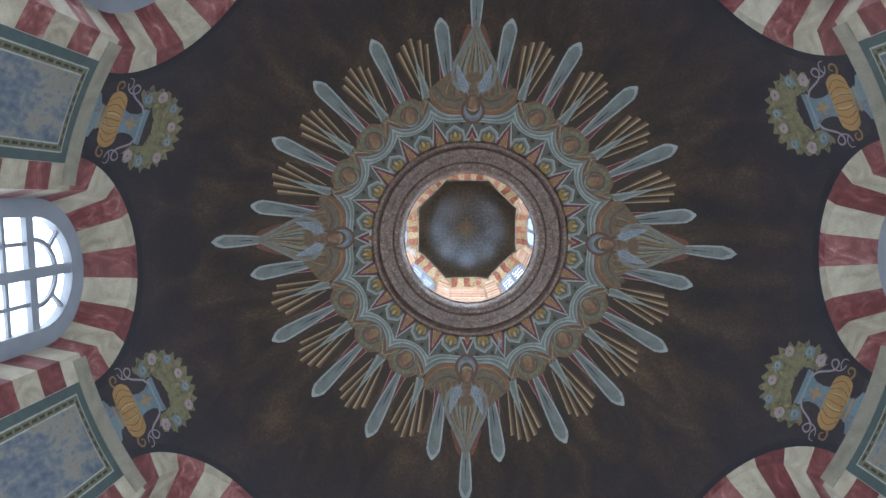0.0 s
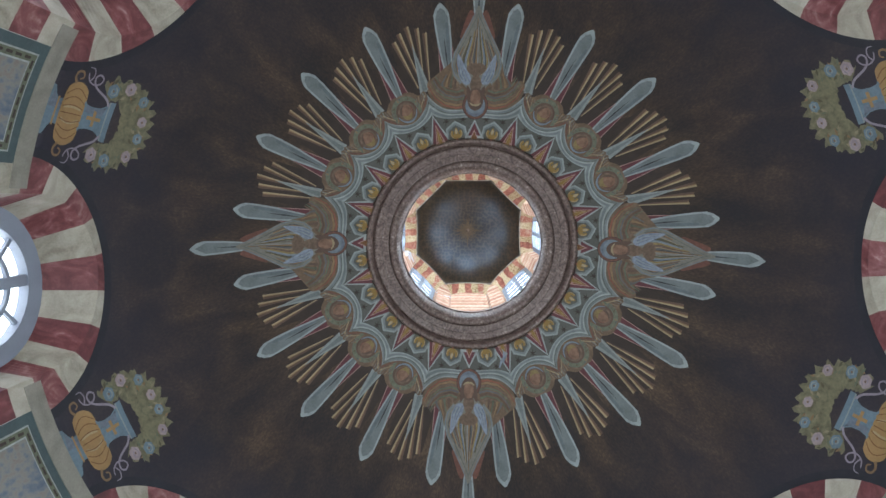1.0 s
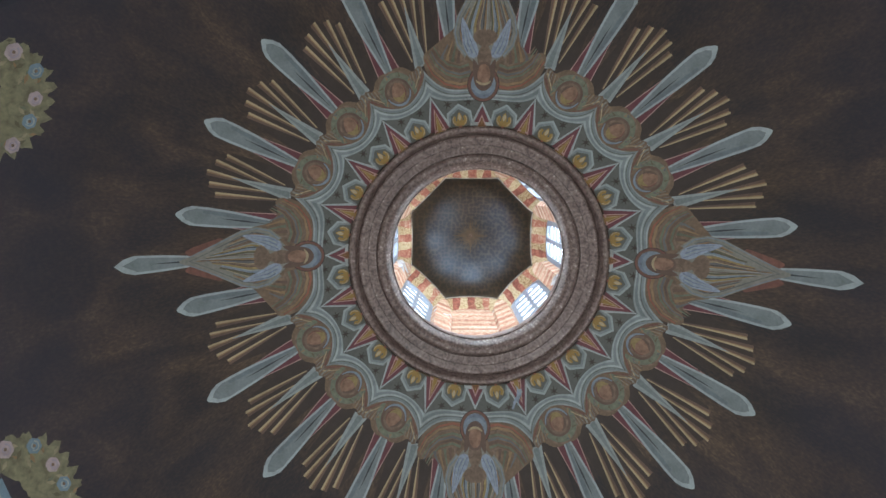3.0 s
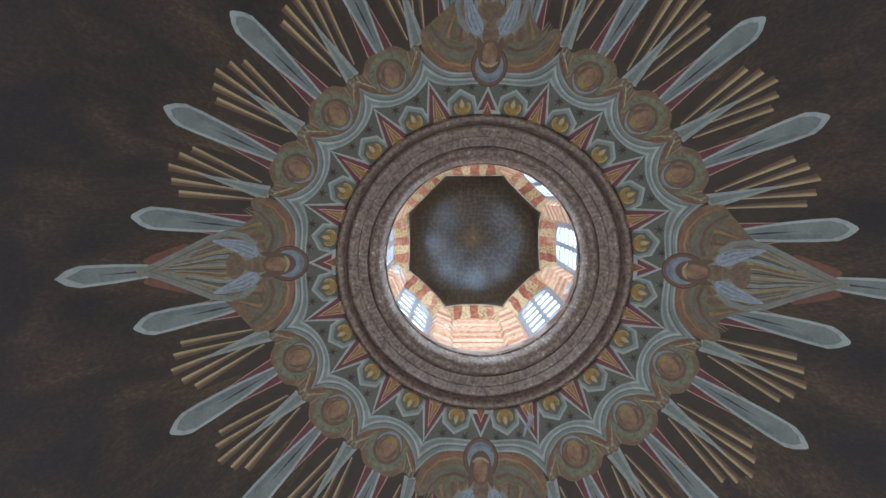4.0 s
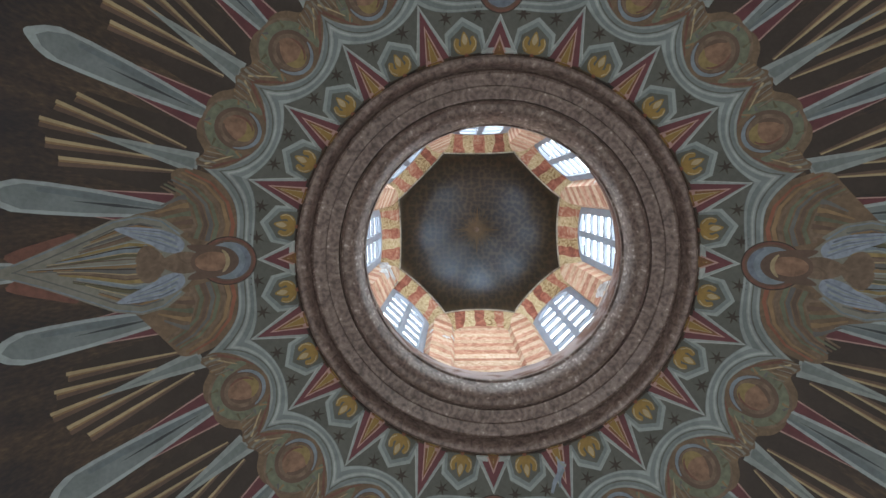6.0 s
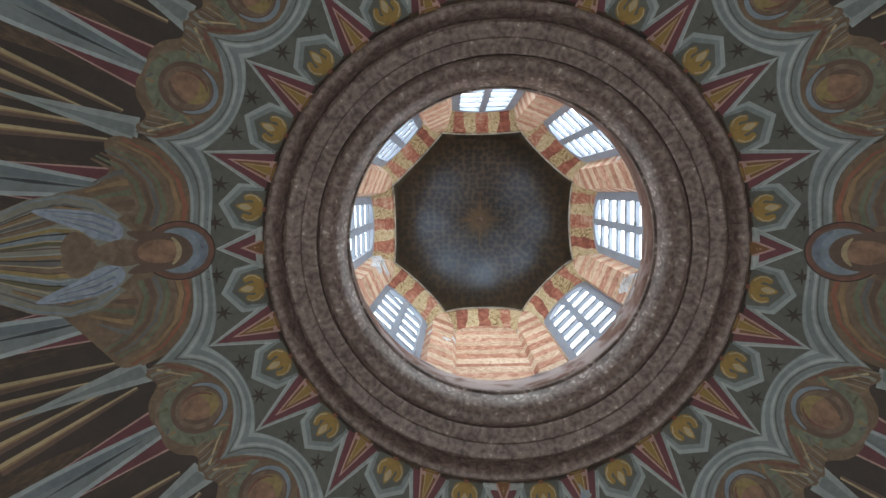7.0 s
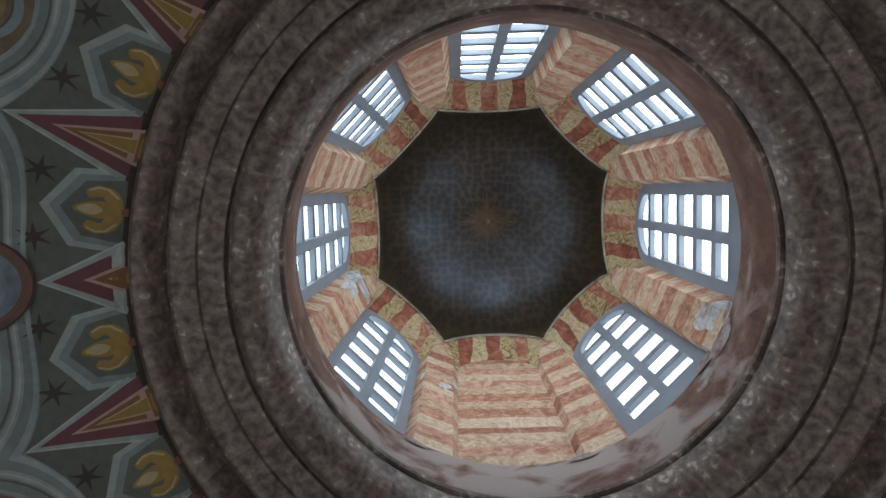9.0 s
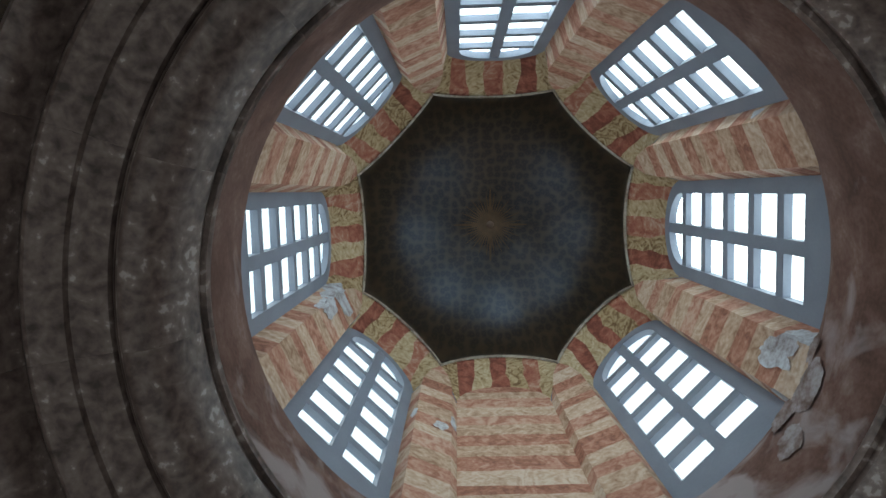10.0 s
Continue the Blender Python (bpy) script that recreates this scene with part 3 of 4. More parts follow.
reveal_patch(4, -1, 0.55, EYE + 17.0, (0.13, 0.42))
reveal_patch(4, -1, 0.2, EYE + 16.7, (0.09, 0.42))
reveal_patch(4, -1, 0.1, EYE + 16.2, (0.06, 0.30))
reveal_patch(3, 1, 0.15, EYE + 16.9, (0.08, 0.45))
reveal_patch(2, 1, 0.25, EYE + 16.2, (0.05, 0.16))
reveal_patch(3, -1, 0.2, EYE + 16.15, (0.06, 0.12))
reveal_patch(0, 1, 0.3, EYE + 14.62, (0.10, 0.22))
reveal_patch(1, -1, 0.3, EYE + 14.6, (0.08, 0.16))
reveal_patch(7, 1, 0.5, EYE + 15.0, (0.05, 0.08))



def pier_patch(k, z, size, t=0.5):
    """On the flat front of the pier between bay k and the next."""
    h1 = LHALF[0] if k % 2 == 0 else (LA - LHALF[0]) / math.sqrt(2)
    h2 = LHALF[0] if k % 2 else (LA - LHALF[0]) / math.sqrt(2)
    p = Vector((side_plane(k) + back(z), h1 - shaft(z), z))
    q = turn(45) @ Vector((side_plane(k + 1) + back(z), -(h2 - shaft(z)), z))
    c = p.lerp(q, t)
    n = Vector((c.x, c.y, 0)).normalized()
    flake(turn(45 * k + LROT), c - n * 0.008, size, q - p, Vector((0, 0, 1)) + n * (-0.1 if z > LZ - 0.5 else 0))


pier_patch(3, EYE + 16.85, (0.19, 0.34), 0.65)
pier_patch(3, EYE + 16.3, (0.11, 0.30), 0.85)
pier_patch(0, EYE + 14.75, (0.12, 0.26), 0.35)
pier_patch(2, EYE + 16.0, (0.08, 0.12), 0.3)


def base_patch(a, z, size, out=0.0):
    """A bare patch on the red band above the ring."""
    r = 1.40 + (z - 13.715) * 0.115
    flake(turn(a), (r - 0.012 - out, 0, EYE + z), size, (0, 1, 0), (0.1, 0, 1), mat=M_WORN)


for a, z, w, h in ((17, 14.36, 0.13, 0.05), (24, 14.26, 0.18, 0.13), (31, 14.33, 0.15, 0.08), (34, 14.14, 0.14, 0.12), (72, 14.28, 0.16, 0.05), (118, 14.27, 0.12, 0.06)):
    base_patch(a, z, (w, h))


APEX = EYE + 18.65


def cupola():
    edge = []
    for k in range(8):
        half = LHALF[0] if k % 2 == 0 else (LA - LHALF[0]) / math.sqrt(2)
        A = side_plane(k)
        for y, z in inner_arch(half, 16)[:-1]:
            p = turn(45 * k + LROT) @ Vector((A, y, z))
            edge.append(p)
    rows = []
    n = 20
    for j in range(n):
        t = j / n
        ang = t * math.pi / 2
        b = min(1.0, t * 2.2) ** 0.8
        ring_row = []
        for p in edge:
            r = math.hypot(p.x, p.y)
            g = (1 + (1.41 / r - 1) * b) * math.cos(ang)
            z = p.z + (LZ + 0.2 - p.z) * b
            ring_row.append(Vector((p.x * g, p.y * g, z + (APEX - z) * math.sin(ang))))
        rows.append(ring_row)
    v, f = strip(rows, True)
    v.append((0, 0, APEX))
    b = (n - 1) * len(edge)
    f += [(b + i, b + (i + 1) % len(edge), len(v) - 1) for i in range(len(edge))]
    return v, f


cup = structure(obj("cupola", mesh("cupola", *cupola(), M_CUPOLA, True)), "dark brown patterned cupola over the lantern", "dome")
thick(cup, 0.05, 1.0)
edge_rows = [[], [], []]
for k in range(8):
    half = LHALF[0] if k % 2 == 0 else (LA - LHALF[0]) / math.sqrt(2)
    A = side_plane(k)
    for y, z in inner_arch(half, 16)[:-1]:
        for r, (d, dz) in zip(edge_rows, ((0.0, -0.035), (-0.02, -0.03), (-0.02, 0.012))):
            p = turn(45 * k + LROT) @ Vector((A + d, y * (A + d) / A, z + dz))
            r.append(p)
structure(obj("cornice", mesh("cornice", *strip(edge_rows, True), M_TRIM)), "thin worn pale moulding round the cupola's foot", "cornice")
# unseen fill lamps in the made-up lower openings; unequal watts even out the dome
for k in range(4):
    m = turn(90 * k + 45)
    daylight("fill_lamp", m @ Matrix.Translation((RS + 0.45, 0, 2.3)) @ Euler((0, radians(90), 0)).to_matrix().to_4x4(), 4.0, 2.6, FILL_LIGHT * (0.38, 0.48, 1.7, 1.45)[k])
# ---- painted decoration, laid as thin coats on the dome ----
def paint(name, c, spread=0.3, rough=0.6, scale=3.0):
    return material(name, tones(c, spread), rough, scale, 6, 0.8, 26, 0.35, 0.12)


P_PALE = paint("pale_blue_paint", (0.22, 0.25, 0.245))
P_GREY = paint("grey_blue_paint", (0.145, 0.168, 0.168))
P_DIM = paint("dim_blue_paint", (0.115, 0.14, 0.15))
P_WHITE = paint("whitish_line_paint", (0.30, 0.32, 0.31))
P_DEEP = paint("dark_line_paint", (0.035, 0.04, 0.045))
P_GROUND = paint("grey_green_ground_paint", (0.078, 0.082, 0.070))
P_RED = paint("wine_red_paint", (0.105, 0.030, 0.036))
P_PINK = paint("pink_line_paint", (0.33, 0.20, 0.18))
P_ORANGE = paint("ochre_paint", (0.15, 0.066, 0.024))
P_GOLD = paint("gold_yellow_paint", (0.22, 0.135, 0.032))
P_CREAM = paint("cream_paint", (0.32, 0.25, 0.145))
P_TAN = paint("tan_gilt_paint", (0.20, 0.126, 0.064))
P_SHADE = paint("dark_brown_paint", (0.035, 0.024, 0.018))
P_BROWN = paint("brown_wing_paint", (0.135, 0.09, 0.055), 0.4, scale=6)
P_UMBER = paint("umber_paint", (0.10, 0.062, 0.045), 0.3)
P_GREEN = paint("faded_green_paint", (0.105, 0.115, 0.075), 0.35, scale=6)
P_ROBE = paint("pale_robe_paint", (0.17, 0.165, 0.14), 0.3, scale=5)
P_FOLD = paint("shadow_fold_paint", (0.10, 0.10, 0.095), 0.3)
P_BLUE = paint("sky_blue_paint", (0.12, 0.175, 0.215))
P_NAVY = paint("navy_border_paint", (0.018, 0.019, 0.026), 0.3)
P_PUMPKIN = paint("orange_vase_paint", (0.29, 0.18, 0.075), 0.2)
P_LEAF = paint("olive_leaf_paint", (0.145, 0.135, 0.08), 0.45, scale=9)
P_ROSE = paint("pale_rose_paint", (0.30, 0.24, 0.25), 0.25, scale=12)
P_LILAC = paint("lilac_ribbon_paint", (0.25, 0.22, 0.26), 0.2)
P_SLEEVE = paint("dull_blue_robe_paint", (0.125, 0.15, 0.19), 0.4, scale=8)
P_RUST = paint("rust_paint", (0.135, 0.058, 0.042), 0.35, scale=8)
P_OLIVE = paint("dark_olive_paint", (0.085, 0.08, 0.045), 0.3)
P_CREAMLEAF = paint("buff_leaf_paint", (0.22, 0.19, 0.12), 0.3)
P_FADE = paint("faded_tan_paint", (0.135, 0.092, 0.062), 0.45, scale=9)
P_RAYEDGE = paint("bright_ray_edge_paint", (0.265, 0.305, 0.305))
P_HALO = paint("pale_blue_halo_paint", (0.15, 0.185, 0.215), 0.3, scale=9)
P_SAGE = paint("sage_green_paint", (0.122, 0.132, 0.090), 0.4, scale=10)
P_FLESH = paint("warm_tan_paint", (0.185, 0.105, 0.066), 0.4, scale=10)
P_STRAW = paint("dull_straw_paint", (0.215, 0.155, 0.062), 0.35, scale=9)
P_CLOTH = paint("pale_blue_cloth_paint", (0.20, 0.235, 0.29), 0.35, scale=10)
P_TERRA = paint("terracotta_paint", (0.20, 0.075, 0.045), 0.3)


def smooth_curve(pts, n=4):
    """A closed outline rounded through its points."""
    out = []
    m = len(pts)
    for i in range(m):
        p0, p1, p2, p3 = (Vector(pts[(i + k - 1) % m]) for k in range(4))
        for j in range(n):
            t = j / n
            out.append(tuple(0.5 * (2 * p1 + (p2 - p0) * t + (2 * p0 - 5 * p1 + 4 * p2 - p3) * t * t + (3 * p1 - p0 - 3 * p2 + p3) * t ** 3)))
    return out


def coat_mesh(name, outline, level, mat, where="plan", step=0.13):
    """A painted patch. plan: outline in (sideways, distance from the axis); arc: in (sideways, arc above the springing); wall: (sideways, height)."""
    bm = bmesh.new()
    outlines = outline if isinstance(outline[0], list) else [outline]
    made = [bm.faces.new([bm.verts.new((v, u, 0)) for u, v in o]) for o in outlines]
    bmesh.ops.triangulate(bm, faces=made)
    for _ in range(5):
        long = [e for e in bm.edges if e.calc_length() > step]
        if not long:
            break
        bmesh.ops.subdivide_edges(bm, edges=long, cuts=1)
        bmesh.ops.triangulate(bm, faces=[q for q in bm.faces if len(q.verts) > 3])
    r = RS - 0.003 * level
    for vert in bm.verts:
        v, u = vert.co.x, vert.co.y
        if where == "plan":
            k = 1 + 0.0055 * max(0.0, min(1.0, math.hypot(u, v) - 2.4))
            u, v = u * k, v * k
            vert.co = (v, u, ZS + math.sqrt(max(0.0, r * r - u * u - v * v)) + crown(math.hypot(u, v)) + 0.6 * max(0.0, 2.012 - math.hypot(u, v)))
        elif where == "arc":
            a = v / RS
            d = r * math.cos(a)
            vert.co = (d * math.cos(u / RS / max(0.5, math.cos(a))), d * math.sin(u / RS / max(0.5, math.cos(a))), ZS + r * math.sin(a) + crown(d))
        else:
            vert.co = (r * math.cos(u / RS), r * math.sin(u / RS), v)
    me = bpy.data.meshes.new(name)
    for q in bm.faces:
        q.normal_update()
        c = q.calc_center_median()
        if q.normal.dot(Vector((0, 0, ZS if where != "wall" else c.z)) - c) < 0:
            q.normal_flip()
        q.smooth = True
    bm.to_mesh(me)
    bm.free()
    me.materials.append(mat)
    return me


def rad(a, r):
    """(sideways, outward) from an angle in degrees and a distance."""
    return (r * math.sin(radians(a)), r * math.cos(radians(a)))


def stroke(pts, w0, w1=None):
    """Outline of a tapering brush stroke along pts."""
    w1 = w0 if w1 is None else w1
    left, right = [], []
    n = len(pts)
    for i, p in enumerate(pts):
        a, b = Vector(pts[max(0, i - 1)]), Vector(pts[min(n - 1, i + 1)])
        d = (b - a).normalized()
        w = (w0 + (w1 - w0) * i / (n - 1)) / 2
        left.append((p[0] - d.y * w, p[1] + d.x * w))
        right.append((p[0] + d.y * w, p[1] - d.x * w))
    return left + right[::-1]


def ribbon(pts, w0, w1=None, n=3):
    """A curling brush stroke as a row of short pieces."""
    w1 = w0 if w1 is None else w1
    m = len(pts)
    fine = []
    for i in range(m - 1):
        p0, p1, p2, p3 = (Vector(pts[min(m - 1, max(0, i + k - 1))]) for k in range(4))
        for j in range(n):
            t = j / n
            fine.append(0.5 * (2 * p1 + (p2 - p0) * t + (2 * p0 - 5 * p1 + 4 * p2 - p3) * t * t + (3 * p1 - p0 - 3 * p2 + p3) * t ** 3))
    fine.append(Vector(pts[-1]))
    sides = []
    k = len(fine)
    for i, p in enumerate(fine):
        d = (fine[min(k - 1, i + 1)] - fine[max(0, i - 1)]).normalized()
        w = (w0 + (w1 - w0) * i / (k - 1)) / 2
        sides.append(((p.x - d.y * w, p.y + d.x * w), (p.x + d.y * w, p.y - d.x * w)))
    return [[a[0], b[0], b[1], a[1]] for a, b in zip(sides, sides[1:])]


def disc(c, r, ry=None, n=20):
    ry = r if ry is None else ry
    return [(c[0] + r * math.cos(2 * math.pi * i / n), c[1] + ry * math.sin(2 * math.pi * i / n)) for i in range(n)]


def mural(name, label, group, pieces, where="plan"):
    """One painted motif facing +x: an Empty with its painted parts."""
    top = tagged(obj(name, None), label, "mural", group)
    for pname, outline, level, mat in pieces:
        obj(pname, coat_mesh(pname, outline, level, mat, where), top)
    return top


def spread(top, angles):
    top.matrix_basis = turn(angles[0])
    for a in angles[1:]:
        copy_thing(top, turn(a))


# rays
W = 0.132
ray = mural("painted_ray", "pale grey-blue painted ray with a blunt pointed end", "painted rays of the dome", [
    ("edge", [(-0.05, 2.90), (-W * 0.90, 3.50), (-W, 3.74), (-W * 0.98, 3.885), (-W * 0.7, 3.95), (-W * 0.2, 4.01), (0.0, 4.02), (W * 0.2, 4.01), (W * 0.7, 3.95), (W * 0.98, 3.885), (W, 3.74), (W * 0.90, 3.50), (0.05, 2.90)], 2, P_RAYEDGE),
    ("core", [(-0.025, 2.90), (-W * 0.70, 3.55), (-W * 0.78, 3.84), (-W * 0.45, 3.925), (0.0, 3.965), (W * 0.45, 3.925), (W * 0.78, 3.84), (W * 0.70, 3.55), (0.025, 2.90)], 3, P_GREY),
    ("shade", [(0.015, 2.92), (0.02, 3.4), (0.05, 3.78), (0.085, 3.78), (W * 0.62, 3.45), (0.03, 2.92)], 3.5, P_DIM),
    ("crack", [(0.0, 3.05), (-0.014, 3.35), (0.0, 3.62), (0.012, 3.35)], 4, P_DEEP),
    ("red_flank", [(-0.16, 2.90), (-0.11, 3.47), (-0.04, 2.90)], 1.4, P_RED),
    ("red_flank", [(0.16, 2.90), (0.11, 3.47), (0.04, 2.90)], 1.4, P_RED),
    ("pale_line", stroke([(-0.165, 2.90), (-0.112, 3.48)], 0.016, 0.008), 1.8, P_PINK),
    ("pale_line", stroke([(0.165, 2.90), (0.112, 3.48)], 0.016, 0.008), 1.8, P_PINK)])
spread(ray, [9 + 18 * i for i in range(20)])
long_ray = mural("painted_ray", "long pale painted ray below a robed figure", "painted rays of the dome", [
    ("edge", [(-0.055, 3.70), (-0.105, 4.10), (-0.118, 4.31), (-0.08, 4.385), (0.0, 4.445), (0.08, 4.385), (0.118, 4.31), (0.105, 4.10), (0.055, 3.70)], 2, P_RAYEDGE),
    ("core", [(-0.035, 3.70), (-0.075, 4.10), (-0.088, 4.28), (0.0, 4.39), (0.088, 4.28), (0.075, 4.10), (0.035, 3.70)], 3, P_GREY),
    ("crack", [(0.0, 3.75), (-0.012, 3.95), (0.0, 4.2), (0.012, 3.95)], 4, P_DEEP)])
spread(long_ray, [90 * i for i in range(4)])

# fans of gilt rays with a grey spear
fan_pieces = [("fan_ground", [rad(-6.6, 2.88), rad(-5.2, 3.66), rad(-2.4, 3.77), rad(0, 3.82), rad(2.4, 3.77), rad(5.2, 3.66), rad(6.6, 2.88)], 0.7, P_SHADE)]
for a0, r0, a1, r1 in ((4.1, 3.70, 2.2, 3.0), (2.4, 3.78, 1.0, 3.2), (0.0, 3.83, 0.2, 3.3), (-2.3, 3.78, -0.8, 3.15), (-4.2, 3.70, -2.0, 2.98)):
    fan_pieces.append(("gilt_ray", stroke([rad(a1, r1), rad(a0, r0)], 0.026, 0.074), 1.6, P_TAN))
    fan_pieces.append(("light_line", stroke([rad(a1 + 0.12, r1), rad(a0 + 0.42, r0 + 0.005)], 0.012, 0.030), 2.2, P_CREAM))
    fan_pieces.append(("shade_line", stroke([rad(a1 - 0.15, r1), rad(a0 - 0.36, r0)], 0.014, 0.036), 2.2, P_UMBER))
fan_pieces += [("spear", [rad(2.1, 2.90), rad(0.2, 3.60), rad(-1.9, 2.88)], 3, P_PALE), ("spear_shade", [rad(0.9, 2.92), rad(0.15, 3.42), rad(-0.9, 2.90)], 3.6, P_GREY)]
fan = mural("painted_fan", "fan of brown and gilt painted rays with a grey spear", "painted fans of the dome", fan_pieces)
spread(fan, [18 * i for i in range(20) if i % 5])


# the scalloped band
def edge_small(outer, n=16):
    pts = []
    for i in range(n + 1):
        b = -9 + 18 * i / n
        if outer:
            x = abs(b) / 9
            r = 2.50 + 0.37 * (1 - math.sqrt(max(0.0, 1 - x * x * 0.96))) / (1 - math.sqrt(0.04))
        else:
            r = 2.37 + 0.13 * (abs(b) / 9) ** 2.2
        pts.append((b, r))
    return pts


def edge_wide(outer, n=30):
    pts = []
    for i in range(n + 1):
        a = -18 + 36 * i / n
        x = abs(a) / 18
        r = 2.50 + 0.37 * x ** 5 if outer else 2.36 + 0.14 * x ** 5
        pts.append((a, r))
    return pts


def scallop(name, label, edges):
    inner, outer = edges(False), edges(True)

    def between(t0, t1):
        lo = [rad(a, r + (R - r) * t0) for (a, r), (_, R) in zip(inner, outer)]
        hi = [rad(a, r + (R - r) * t1) for (a, r), (_, R) in zip(inner, outer)]
        return lo + hi[::-1]

    return mural(name, label, "scalloped band of the dome", [
        ("band", between(0, 1), 2, P_GREY), ("light_line", between(0.02, 0.14), 3, P_PALE), ("light_line", between(0.34, 0.52), 3, P_PALE),
        ("dark_line", between(0.56, 0.62), 3, P_GROUND), ("light_line", between(0.84, 0.97), 3, P_PALE), ("white_line", between(0.40, 0.45), 3.8, P_WHITE)])


small = scallop("painted_scallop", "pale grey-blue painted scallop with light lines", edge_small)
spread(small, [90 * q + a for q in range(4) for a in (27, 45, 63)])
wide = scallop("painted_scallop", "wide pale grey-blue painted scallop behind a figure", edge_wide)
spread(wide, [90 * q for q in range(4)])

# ground of the star ring, a circle up to the scallops
ground_sector = [rad(-9, 1.90), rad(-4.5, 1.90), rad(0, 1.90), rad(4.5, 1.90), rad(9, 1.90)] + [rad(9 - 18 * i / 8, 2.52) for i in range(9)]
ground = mural("painted_ground", "faded grey-green painted ground between star points", "star ring of the dome", [("ground", ground_sector, 1, P_GROUND)])
spread(ground, [18 * i for i in range(20)])


def star_point(tip, label):
    def tri(t, w, base=1.90):
        return [(-w, base), (0, t), (w, base)]
    return mural("painted_star_point", label, "star ring of the dome", [
        ("pale_edge", tri(tip, 0.228), 2, P_WHITE), ("pale_field", tri(tip - 0.022, 0.218), 2.5, P_PALE), ("red_field", tri(tip - 0.055, 0.185), 3, P_RED),
        ("pink_line", tri(tip - 0.175, 0.114), 4, P_PINK), ("ochre_field", tri(tip - 0.212, 0.095), 5, P_ORANGE),
        ("cream_line", tri(tip - 0.27, 0.062), 6, P_CREAM), ("gold_core", tri(tip - 0.29, 0.050), 6.8, P_GOLD)])


spread(star_point(2.50, "wine-red painted star point with ochre core"), [18 * i for i in range(20) if i % 5])
spread(star_point(2.33, "shorter wine-red painted star point below a halo"), [90 * i for i in range(4)])


def gable(d):
    return [rad(-4.9, 1.90), rad(-4.6 + d * 8, 2.20 - d), rad(0, 2.30 - d * 1.4), rad(4.6 - d * 8, 2.20 - d), rad(4.9, 1.90)]


fleur = mural("painted_fleur", "gold painted trefoil under a pale gable", "star ring of the dome", [
    ("gable", [rad(-6.3, 1.90), rad(-4.7, 2.215), rad(0, 2.325), rad(4.7, 2.215), rad(6.3, 1.90)], 1.7, P_PALE),
    ("gable_line", [rad(-5.6, 1.90), rad(-4.1, 2.19), rad(0, 2.29), rad(4.1, 2.19), rad(5.6, 1.90)], 2.4, P_GREY),
    ("gable_field", [rad(-5.0, 1.90), rad(-3.4, 2.165), rad(0, 2.25), rad(3.4, 2.165), rad(5.0, 1.90)], 3, P_GROUND),
    ("gold_petal", smooth_curve([(0.0, 2.01), (-0.042, 2.10), (0.0, 2.205), (0.042, 2.10)]), 3.8, P_GOLD),
    ("gold_petal", smooth_curve([(-0.01, 2.01), (-0.085, 2.03), (-0.112, 2.10), (-0.088, 2.155), (-0.052, 2.14), (-0.062, 2.095), (-0.03, 2.07)]), 3.9, P_GOLD),
    ("gold_petal", smooth_curve([(0.01, 2.01), (0.085, 2.03), (0.112, 2.10), (0.088, 2.155), (0.052, 2.14), (0.062, 2.095), (0.03, 2.07)]), 3.9, P_GOLD),
    ("cream_edge", stroke([(-0.06, 2.03), (-0.098, 2.07), (-0.104, 2.11), (-0.086, 2.145)], 0.012, 0.008), 4.4, P_CREAM),
    ("cream_edge", stroke([(0.06, 2.03), (0.098, 2.07), (0.104, 2.11), (0.086, 2.145)], 0.012, 0.008), 4.4, P_CREAM),
    ("cream_heart", smooth_curve([(0.0, 2.085), (-0.026, 2.13), (0.0, 2.185), (0.026, 2.13)]), 4.6, P_CREAM),
    ("red_bud", disc((0, 1.985), 0.022, 0.032, 12), 3.9, P_TERRA)])
spread(fleur, [9 + 18 * i for i in range(20)])


spread(mural("painted_scrape", "pale bluish scrape across the painted star ring", "", [
    ("scrape", ribbon([(0.12, 2.36), (0.06, 2.27), (-0.01, 2.22), (-0.055, 2.12)], 0.025, 0.075), 7.4, P_CLOTH),
    ("scrape", ribbon([(0.03, 2.33), (0.0, 2.25), (-0.06, 2.19)], 0.02, 0.03), 7.6, P_HALO),
    ("scrape", ribbon([(-0.09, 2.17), (-0.05, 2.14), (-0.02, 2.07)], 0.03, 0.015), 7.6, P_PALE)]), [73.0])


def asterisk(a, r, s=0.074):
    c = rad(a, r)
    out = []
    for i in range(12):
        t = math.pi * i / 6
        q = s if i % 2 == 0 else s * 0.28
        out.append((c[0] + q * math.cos(t), c[1] + q * math.sin(t)))
    return out


spread(mural("painted_little_star", "small dark painted star", "star ring of the dome", [("star", asterisk(-5.2, 2.335), 2.6, P_SHADE)]), [18 * i for i in range(20)])
spread(mural("painted_little_star", "small dark painted star", "star ring of the dome", [("star", asterisk(5.2, 2.335), 2.6, P_SHADE)]), [18 * i for i in range(20)])

# winged roundels: plain shapes
def crescent(c, r0, r1, a0, a1, n=18):
    """A band between two radii round c, tapering to its ends."""
    out, inn = [], []
    for i in range(n + 1):
        t = radians(a0 + (a1 - a0) * i / n)
        w = (r1 - r0) * math.sin(math.pi * (0.06 + 0.88 * i / n)) ** 0.6
        out.append((c[0] + r1 * math.cos(t), c[1] + r1 * math.sin(t)))
        inn.append((c[0] + (r1 - w) * math.cos(t), c[1] + (r1 - w) * math.sin(t)))
    return out + inn[::-1]


